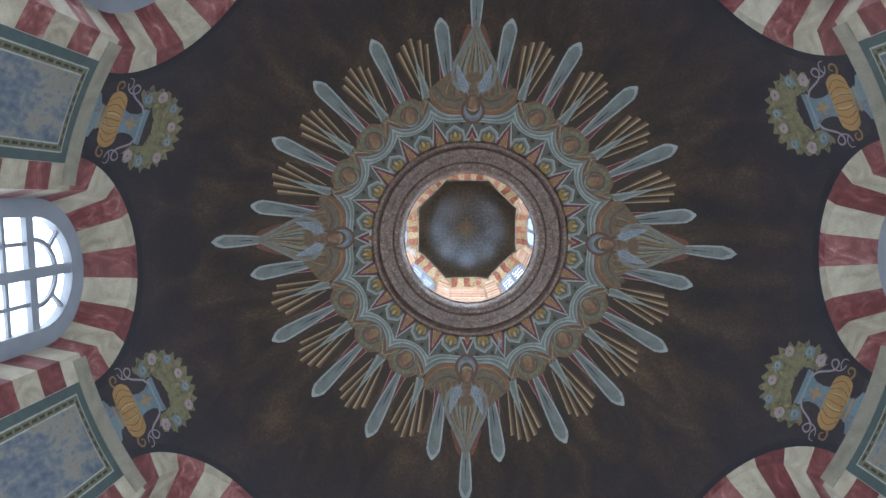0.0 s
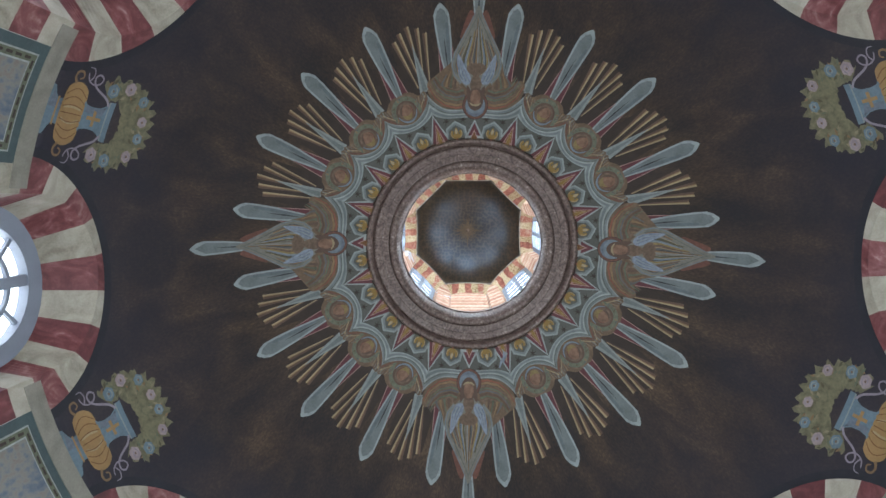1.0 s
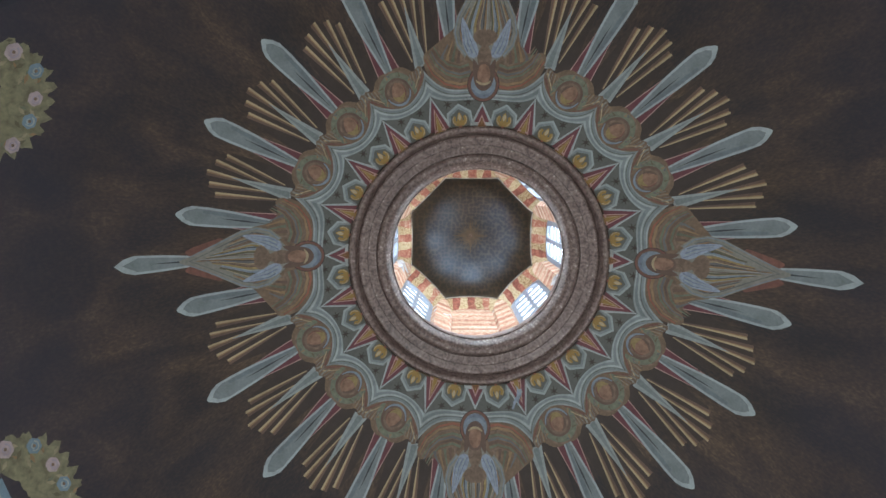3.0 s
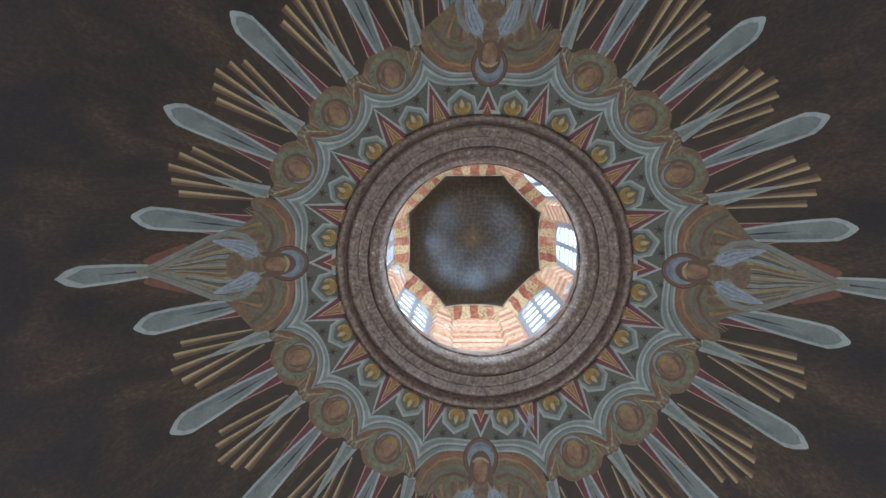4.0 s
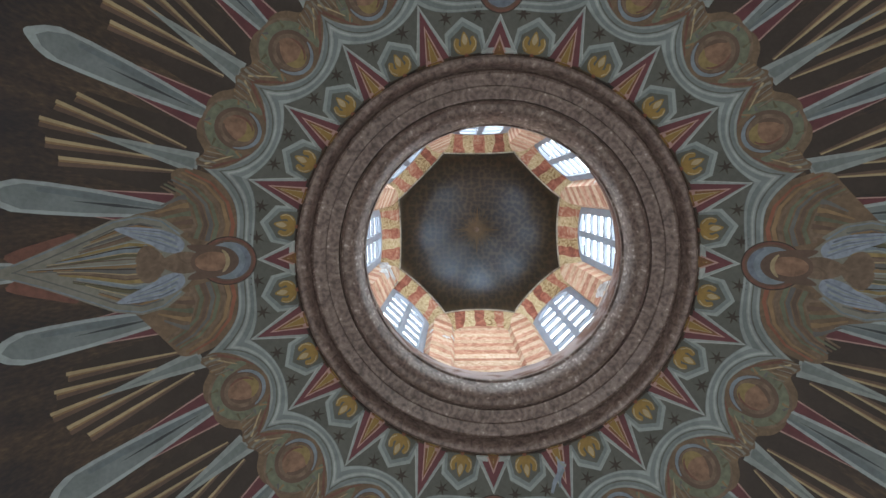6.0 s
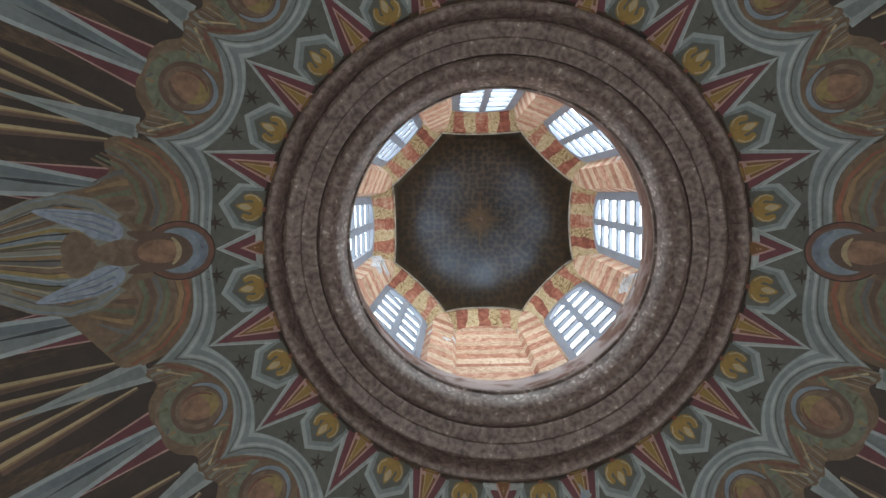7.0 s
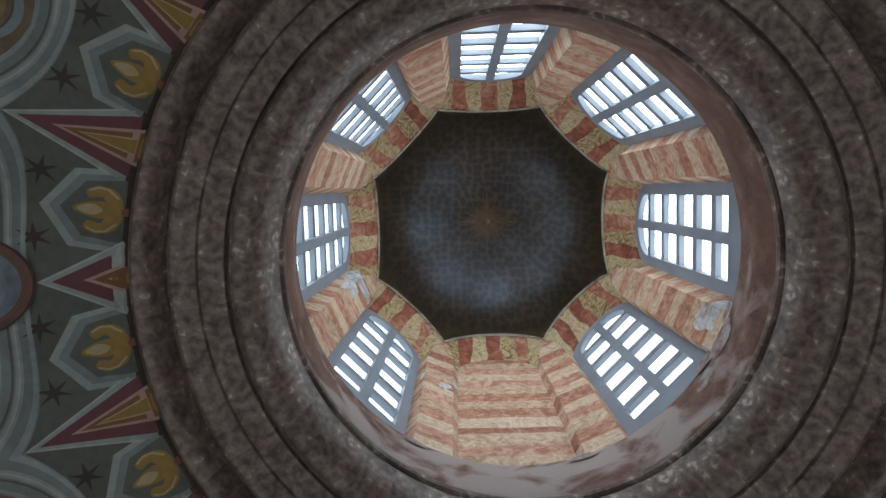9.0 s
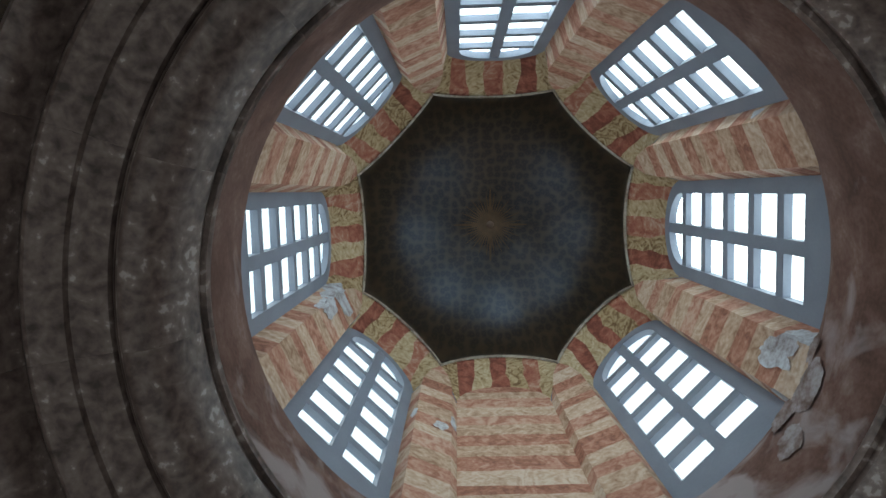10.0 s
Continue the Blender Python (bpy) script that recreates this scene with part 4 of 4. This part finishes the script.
random.seed(21)
HEART = (0.0, 2.70)
round_pieces = [
    ("wing_field", smooth_curve([rad(-9.2, 2.80), rad(-8.4, 2.91), rad(-6.4, 2.87), rad(-4.4, 2.95), rad(-2.2, 2.985), rad(0, 2.97), rad(2.2, 2.985), rad(4.4, 2.95), rad(6.4, 2.87), rad(8.4, 2.91), rad(9.2, 2.80), rad(6.5, 2.62), rad(0, 2.49), rad(-6.5, 2.62)]), 3.9, P_BROWN),
    ("mantle", crescent(HEART, 0.15, 0.272, -28, 208, 26), 4.3, P_SAGE),
    ("mantle_rim", crescent(HEART, 0.252, 0.276, 10, 150, 20), 4.7, P_FADE),
    ("halo_rim", disc(HEART, 0.192, 0.182, 30), 4.8, P_UMBER),
    ("halo_light", crescent(HEART, 0.150, 0.182, 188, 352, 22), 5.2, P_HALO),
    ("halo", disc((0.0, 2.705), 0.156, 0.148, 28), 5.4, P_FADE),
    ("warm_disc", smooth_curve([(-0.105, 2.70), (-0.08, 2.62), (0.0, 2.585), (0.09, 2.62), (0.112, 2.70), (0.08, 2.79), (0.0, 2.825), (-0.085, 2.785)]), 5.8, P_FLESH),
    ("straw_cap", smooth_curve([(-0.10, 2.67), (-0.07, 2.60), (0.0, 2.572), (0.075, 2.60), (0.10, 2.67), (0.05, 2.65), (0.0, 2.64), (-0.05, 2.65)]), 6.1, P_STRAW),
    ("shade", crescent((0.0, 2.705), 0.085, 0.118, 96, 196, 14), 6.2, P_UMBER),
    ("shade", crescent((0.0, 2.705), 0.10, 0.120, -70, 40, 14), 6.2, P_RUST)]
for i in range(13):
    a = radians(-18 + 216 * i / 12 + random.uniform(-5, 5))
    q = random.uniform(0.205, 0.225)
    b = a + random.uniform(-0.25, 0.25)
    round_pieces.append(("feather", stroke([(q * math.cos(a), 2.70 + q * math.sin(a)), (0.262 * math.cos(b), 2.70 + 0.262 * math.sin(b))], 0.022, 0.008), 4.9, (P_GREEN, P_FOLD, P_TAN, P_SAGE, P_OLIVE)[i % 5]))
for s in (-1, 1):
    round_pieces.append(("rust_edge", stroke([rad(s * 8.9, 2.80), rad(s * 7.3, 2.70), rad(s * 5.6, 2.61), rad(s * 3.8, 2.545)], 0.03, 0.010), 4.5, P_RUST))
    round_pieces.append(("pale_edge", stroke([rad(s * 8.5, 2.84), rad(s * 6.7, 2.74), rad(s * 5.3, 2.66)], 0.018, 0.008), 4.6, P_CREAM))
    for i in range(5):
        a = s * (8.9 - 0.95 * i)
        round_pieces.append(("quill", stroke([rad(a * 0.96, 2.775 - 0.012 * i), rad(a, 2.85), rad(a * 0.985, 2.895 - 0.010 * i)], 0.012, 0.030), 4.7 + 0.06 * i, (P_FADE, P_ROBE, P_UMBER, P_TAN, P_BROWN)[i]))
        round_pieces.append(("quill_line", stroke([rad(a * 0.965, 2.78 - 0.012 * i), rad(a * 1.012, 2.885 - 0.010 * i)], 0.005, 0.008), 5.1, P_ROBE))
roundel = mural("painted_winged_roundel", "faded tan painted roundel in pale halo between sage wings", "winged roundels of the dome", round_pieces)
spread(roundel, [90 * q + a for q in range(4) for a in (27, 45, 63)])

# robed winged figures as plain shapes, each one mesh of several coats
def joined(name, pieces):
    """Several coats of paint in one mesh."""
    mats, verts, faces, slots = [], [], [], []
    for pname, outline, level, mat in pieces:
        me = coat_mesh(pname, outline, level, mat)
        if mat not in mats:
            mats.append(mat)
        base = len(verts)
        verts += [tuple(v.co) for v in me.vertices]
        for p in me.polygons:
            faces.append(tuple(base + i for i in p.vertices))
            slots.append(mats.index(mat))
        bpy.data.meshes.remove(me)
    out = bpy.data.meshes.new(name)
    out.from_pydata(verts, [], faces)
    for m in mats:
        out.materials.append(m)
    for p, i in zip(out.polygons, slots):
        p.material_index, p.use_smooth = i, True
    return out


random.seed(11)
fig = []
for s in (-1, 1):
    fig.append(("wing", smooth_curve([(s * x, y) for x, y in ((0.10, 2.62), (0.30, 2.50), (0.55, 2.53), (0.76, 2.66), (0.86, 2.84), (0.80, 2.94), (0.64, 2.92), (0.50, 3.02), (0.42, 3.24), (0.28, 3.10), (0.16, 2.90))]), 4.2, P_BROWN))
    for i, m in enumerate((P_TERRA, P_TAN, P_FADE, P_GREEN, P_FOLD, P_UMBER, P_GREEN, P_FADE)):
        d = 0.042 * i
        fig.append(("band", stroke([(s * x, y) for x, y in ((0.14 + d * 0.3, 2.55 + d), (0.34, 2.51 + d), (0.55 - d * 0.1, 2.545 + d), (0.73 - d * 0.35, 2.66 + d * 0.9), (0.84 - d * 0.5, 2.84 + d * 0.6))], 0.036, 0.016), 4.8 + 0.03 * i, m))
    for i in range(5):
        x = 0.30 + 0.075 * i
        fig.append(("feather", stroke([(s * x, 2.80 + 0.012 * i), (s * (x - 0.01), 2.90), (s * (x * 0.86), 3.20 - 0.26 * i / 6)], 0.05, 0.014), 5.1 + 0.02 * i, (P_FADE, P_UMBER, P_GREEN, P_TAN, P_FOLD)[i % 5]))
    fig.append(("red_feather", smooth_curve([(s * x, y) for x, y in ((0.08, 3.60), (0.28, 3.55), (0.26, 3.66), (0.14, 3.90), (0.05, 3.82))]), 4.0, P_RUST))
fig.append(("wing_back", [rad(a, r) for a, r in edge_wide(True) if abs(a) < 17.6] + [rad(17.2, 2.91), rad(12, 2.93), rad(6, 2.90), rad(-6, 2.90), rad(-12, 2.93), rad(-17.2, 2.91)], 3.9, P_BROWN))
ROBE = [(0.10, 2.80), (0.25, 2.91), (0.37, 3.03), (0.41, 3.17), (0.37, 3.33), (0.26, 3.51), (0.13, 3.72), (0.04, 3.87), (0.0, 3.95)]
fig.append(("robe", smooth_curve([(-x, y) for x, y in ROBE] + ROBE[-2::-1]), 5.6, P_ROBE))
for i in range(15):
    q = -1 + 2 * i / 14
    y0 = 3.02 + random.uniform(0, 0.10)
    y1 = 3.44 + 0.36 * (1 - abs(q)) + random.uniform(-0.06, 0.04)
    pts = []
    for t in (0, 0.35, 0.7, 1):
        y = y0 + (y1 - y0) * t
        w = 0.22 + 0.17 * min(1, max(0, (y - 2.92) / 0.22)) if y < 3.2 else 0.39 * max(0.1, (3.98 - y) / 0.78) ** 1.25
        pts.append((q * w * 0.92 + random.uniform(-0.006, 0.006), y))
    fig.append(("fold", stroke(pts, random.uniform(0.04, 0.065), 0.012), 6.0 + 0.02 * i, (P_TAN, P_ROBE, P_OLIVE, P_HALO, P_STRAW, P_FADE, P_FOLD)[i % 7]))
    fig.append(("fold_line", stroke([(x + 0.014, y) for x, y in pts], random.uniform(0.008, 0.016), 0.005), 6.4 + 0.01 * i, (P_UMBER, P_CREAM, P_SHADE, P_PALE)[i % 4]))
for s in (-1, 1):
    fig.append(("mantle_edge", stroke([(s * x, y) for x, y in ROBE[1:]], 0.085, 0.03), 6.65, P_ROBE))
    fig.append(("mantle_line", stroke([(s * (x - 0.045), y) for x, y in ROBE[2:-1]], 0.016, 0.008), 6.85, P_FOLD))
    fig.append(("mantle_line", stroke([(s * (x + 0.012), y) for x, y in ROBE[1:-1]], 0.014, 0.008), 6.85, P_HALO))
    fig.append(("sleeve", smooth_curve([(s * x, y) for x, y in ((0.09, 2.92), (0.17, 2.88), (0.25, 2.93), (0.31, 3.05), (0.335, 3.22), (0.32, 3.33), (0.25, 3.24), (0.18, 3.12), (0.11, 3.03))]), 6.95, P_CLOTH))
    for j in range(5):
        fig.append(("sleeve_fold", stroke([(s * (0.11 + 0.032 * j), 2.92 + 0.008 * j), (s * (0.18 + 0.027 * j), 3.04), (s * (0.25 + 0.018 * j), 3.19 + 0.02 * j)], 0.016, 0.006), 7.1, (P_SLEEVE, P_PALE)[j % 2]))
    fig.append(("joined_cuff", smooth_curve([(s * x, y) for x, y in ((0.0, 3.02), (0.10, 3.05), (0.17, 3.13), (0.12, 3.19), (0.0, 3.20))]), 6.9, P_FADE))
    fig.append(("collar", smooth_curve([(s * x, y) for x, y in ((0.0, 2.82), (0.08, 2.80), (0.10, 2.91), (0.05, 3.02), (0.0, 3.05))]), 7.15, P_FADE))
fig += [("halo_rim", disc((0, 2.555), 0.232, n=36), 7.4, P_SHADE), ("halo_band", disc((0, 2.555), 0.222, n=36), 7.7, P_RUST), ("halo_ring", disc((0, 2.552), 0.196, n=36), 7.9, P_UMBER), ("halo", disc((0, 2.55), 0.178, n=36), 8.1, P_HALO), ("halo_shade", crescent((0, 2.55), 0.13, 0.176, 200, 340, 20), 8.3, P_SLEEVE),
        ("hood", disc((0, 2.655), 0.145, 0.185, 28), 8.5, P_UMBER), ("oval", disc((0, 2.675), 0.092, 0.135, 24), 8.9, P_FLESH), ("band", crescent((0, 2.675), 0.10, 0.135, 215, 325, 16), 9.2, P_CREAM), ("fall", smooth_curve([(-0.15, 2.66), (-0.10, 2.70), (-0.095, 2.80), (-0.16, 2.86)]), 9.1, P_UMBER), ("fall", smooth_curve([(0.15, 2.66), (0.10, 2.70), (0.095, 2.80), (0.16, 2.86)]), 9.1, P_UMBER)]
figure = tagged(obj("painted_robed_figure", joined("painted_robed_figure", fig)), "faded pale robed winged figure with plain halo", "mural", "robed figures of the dome")
spread(figure, [90 * i for i in range(4)])


# dark border along each arch
def arch_border():
    n = 30
    inner, outer = [], []
    for i in range(n + 1):
        t = 0.07 + (math.pi - 0.14) * i / n
        for r, lst in ((OUT_R, inner), (OUT_R + 0.11, outer)):
            u, z = -r * math.cos(t), OUT_Z + r * math.sin(t)
            q = shell_r(z) - 0.004
            lst.append((math.sqrt(q * q - u * u), u, z))
    return strip([inner, outer])


border = mesh("arch_border", *arch_border(), P_NAVY, True)
for k in range(8):
    tagged(obj("painted_arch_border", border, m=turn(45 * k + ROT)), "dark navy painted line round a striped arch", "mural", "borders of the arches")

# vases of flowers between the arches
vase = []
vase.append(("foliage", None, 2, P_LEAF))
random.seed(4)
outer, inner = [], []
for i in range(97):
    t = radians(-40 + 260 * i / 96)
    j = 1 + 0.075 * math.sin(i * 1.05) + random.uniform(-0.05, 0.06)
    outer.append((0.60 * j * math.cos(t), 1.22 + 0.63 * j * math.sin(t)))
for i in range(30):
    t = radians(-30 + 240 * i / 29)
    j = 1 + random.uniform(-0.10, 0.10)
    inner.append((0.30 * j * math.cos(t), 1.10 + 0.20 * j * math.sin(t)))
vase[0] = ("foliage", outer + inner[::-1], 2, P_LEAF)
for i in range(54):
    t = radians(random.uniform(-34, 214))
    r = random.uniform(0.34, 0.60)
    a = random.uniform(0, 6.3)
    c, q = (r * math.cos(t), 1.21 + 1.03 * r * math.sin(t)), random.uniform(0.035, 0.06)
    leaf = [(c[0] + q * math.cos(a), c[1] + q * math.sin(a)), (c[0] - 0.4 * q * math.sin(a), c[1] + 0.4 * q * math.cos(a)), (c[0] - q * math.cos(a), c[1] - q * math.sin(a)), (c[0] + 0.4 * q * math.sin(a), c[1] - 0.4 * q * math.cos(a))]
    vase.append(("leaf", leaf, 2.7, (P_GREEN, P_TAN, P_OLIVE, P_CREAMLEAF)[i % 4]))
for i, a in enumerate((-26, 8, 40, 74, 108, 142, 178, 208)):
    t = radians(a + random.uniform(-4, 4))
    q = random.uniform(0.44, 0.52)
    c = (q * math.cos(t), 1.22 + q * math.sin(t))
    mats = (P_ROSE, P_LILAC) if i % 2 else (P_BLUE, P_PALE)
    rr = random.uniform(0.075, 0.095)
    petals = [(c[0] + rr * (1 + 0.07 * math.cos(k * 1.9)) * math.cos(k * math.pi / 10), c[1] + rr * (1 + 0.07 * math.cos(k * 1.9)) * math.sin(k * math.pi / 10)) for k in range(20)]
    vase.append(("flower", petals, 3.6, mats[0]))
    vase.append(("petal", ribbon([(c[0] + 0.62 * rr * math.cos(k), c[1] + 0.62 * rr * math.sin(k)) for k in (0.3, 1.2, 2.1, 3.0, 3.9)], 0.02, 0.01), 4.2, mats[1]))
    vase.append(("petal", ribbon([(c[0] + 0.35 * rr * math.cos(k), c[1] + 0.35 * rr * math.sin(k)) for k in (3.4, 4.4, 5.4, 6.4)], 0.018, 0.01), 4.2, mats[1]))
    vase.append(("flower_heart", disc(c, 0.018, n=8), 4.6, P_FADE))
vase += [("foot", [(-0.30, 0.0), (-0.29, 0.06), (-0.20, 0.11), (-0.15, 0.16), (-0.16, 0.27), (0.16, 0.27), (0.15, 0.16), (0.20, 0.11), (0.29, 0.06), (0.30, 0.0)], 2.4, P_BLUE),
         ("foot_shade", [(0.04, 0.02), (0.03, 0.25), (0.12, 0.25), (0.12, 0.15), (0.24, 0.06)], 2.9, P_SLEEVE),
         ("gold_band", stroke([(-0.17, 0.17), (0.17, 0.17)], 0.03), 3.2, P_PUMPKIN),
         ("belly", smooth_curve([(-0.24, 0.25), (-0.36, 0.32), (-0.395, 0.43), (-0.36, 0.55), (-0.24, 0.63), (0.24, 0.63), (0.36, 0.55), (0.395, 0.43), (0.36, 0.32), (0.24, 0.25)], 3), 3.0, P_PUMPKIN)]
for x in (-0.30, -0.20, -0.10, 0.0, 0.10, 0.20, 0.30):
    vase.append(("rib", ribbon([(x * (0.72 + 0.33 * math.sin(math.pi * k / 6)), 0.265 + 0.35 * k / 6) for k in range(7)], 0.012, 0.012, 1), 3.6, P_ORANGE))
for x in (-0.14, 0.05):
    vase.append(("light_rib", ribbon([(x * (0.72 + 0.33 * math.sin(math.pi * k / 6)) + 0.03, 0.29 + 0.30 * k / 6) for k in range(7)], 0.03, 0.03, 1), 3.5, P_CREAM))
vase += [("neck", [(-0.21, 0.62), (-0.16, 0.66), (-0.14, 0.76), (-0.15, 0.90), (-0.19, 0.98), (-0.26, 1.03), (-0.27, 1.13), (0.27, 1.13), (0.26, 1.03), (0.19, 0.98), (0.15, 0.90), (0.14, 0.76), (0.16, 0.66), (0.21, 0.62)], 3.0, P_BLUE),
         ("neck_shade", [(0.06, 0.66), (0.05, 0.96), (0.18, 1.0), (0.14, 0.90), (0.13, 0.76), (0.15, 0.67)], 3.4, P_SLEEVE),
         ("lip_line", stroke([(-0.26, 1.035), (0.26, 1.035)], 0.02), 3.8, P_PALE),
         ("gold_band", stroke([(-0.10, 0.84), (0.10, 0.84)], 0.05), 3.8, P_PUMPKIN), ("gold_band", stroke([(0, 0.72), (0, 0.96)], 0.045), 4.2, P_PUMPKIN)]
for s in (-1, 1):
    vase.append(("handle", ribbon([(s * x, y) for x, y in ((0.20, 1.02), (0.28, 0.95), (0.33, 0.84), (0.37, 0.74), (0.43, 0.66), (0.51, 0.64), (0.55, 0.70), (0.51, 0.77), (0.44, 0.74), (0.41, 0.64), (0.45, 0.54), (0.53, 0.50))], 0.034, 0.018), 3.4, P_LILAC))
    vase.append(("scroll", ribbon([(s * x, y) for x, y in ((0.37, 0.36), (0.44, 0.31), (0.51, 0.33), (0.52, 0.41), (0.46, 0.44), (0.43, 0.39))], 0.04, 0.02), 3.2, P_TAN))
    vase.append(("ribbon_end", ribbon([(s * x, y) for x, y in ((0.44, 0.56), (0.52, 0.60), (0.60, 0.56), (0.60, 0.48))], 0.024, 0.01), 3.6, P_LILAC))
vase_mural = mural("painted_vase_of_flowers", "painted orange and blue vase with roses and olive leaves", "painted vases of the dome", vase, "arc")
spread(vase_mural, [22.5 + 45 * k + ROT for k in range(8)])

# impost band and wall panels on the piers
P_TEAL = paint("teal_border_paint", (0.055, 0.085, 0.09), 0.25)
P_SCENE = material("faded_landscape_paint", [(0.36, (0.05, 0.065, 0.09)), (0.44, (0.085, 0.115, 0.165)), (0.50, (0.14, 0.16, 0.19)), (0.55, (0.21, 0.21, 0.19)), (0.60, (0.20, 0.17, 0.15)), (0.66, (0.10, 0.09, 0.10))], 0.6, 1.4, 6, 0.9, 14, 0.3, 0.08, stretch=(1, 1, 0.7))
IMPOST = mesh("impost", *strip([[((RS + d) * math.cos(radians(a)), (RS + d) * math.sin(radians(a)), EYE + z) for a in [-10.3 + 20.6 * i / 14 for i in range(15)]] for d, z in ((0.02, 7.90), (-0.012, 7.902), (-0.012, 8.18), (0.02, 8.185))]), M_IMPOST)
for k in range(8):
    structure(obj("trim", IMPOST, m=turn(22.5 + 45 * k + ROT)), "cream stone impost band on a drum pier", "trim")


def rect(u0, u1, z0, z1):
    return [(u0, z0), (u0, z1), (u1, z1), (u1, z0)]


Z0 = EYE + 4.4
panel_pieces = [("border", rect(-0.665, 0.665, Z0, EYE + 7.898), 2, P_TEAL), ("frame_line", rect(-0.545, 0.545, Z0 + 0.12, EYE + 7.775), 3, P_WHITE),
                ("frame_field", rect(-0.525, 0.525, Z0 + 0.14, EYE + 7.755), 4, P_GREEN), ("inner_line", rect(-0.445, 0.445, Z0 + 0.22, EYE + 7.675), 5, P_WHITE),
                ("picture", rect(-0.425, 0.425, Z0 + 0.24, EYE + 7.655), 6, P_SCENE)]
for i in range(22):
    z = Z0 + 0.30 + i * 0.137
    for s in (-1, 1):
        panel_pieces.append(("leaf", stroke([(s * 0.485, z), (s * 0.485, z + 0.09)], 0.035, 0.03), 4.8, P_SHADE))
for i in range(7):
    panel_pieces.append(("leaf", stroke([(-0.45 + i * 0.137, EYE + 7.715), (-0.36 + i * 0.137, EYE + 7.715)], 0.035, 0.03), 4.8, P_SHADE))
panel = mural("wall_painting", "faded blue landscape painting in teal and gilt border", "wall paintings of the drum", panel_pieces, "wall")
spread(panel, [22.5 + 45 * k + ROT for k in range(8)])

# gilt sunburst in the crown of the cupola
P_STAR = paint("old_gilt_paint", (0.075, 0.046, 0.024), 0.35, 0.4)


def cup_z(r, lift=0.0):
    e = LZ + RISE * 0.7
    return e + (APEX - e) * math.sqrt(max(0.0, 1 - (r / 1.40) ** 2)) - lift


burst = tagged(obj("painted_sunburst", None), "old gilt painted sunburst in the cupola's crown", "mural")
for i in range(48):
    a = 2 * math.pi * i / 48
    main = i % 12 == 0
    r1 = 0.42 if main else (0.36 if i % 2 else 0.27)
    w = 0.02 if main else 0.009
    c, s = math.cos(a), math.sin(a)
    rows = []
    for r, q in ((0.04, w), (r1 * 0.5, w * 0.9), (r1, w * 0.3)):
        z = cup_z(r, 0.045)
        rows.append([(r * c - q * s, r * s + q * c, z), (r * c + q * s, r * s - q * c, z)])
    obj("gilt_ray", mesh("gilt_ray", *strip(rows), P_STAR), burst)
v, f = revolve([(0.001, cup_z(0) - 0.05), (0.05, cup_z(0) - 0.045), (0.06, cup_z(0) - 0.02)], 16)
obj("boss", mesh("boss", v, f, P_UMBER, True), burst)
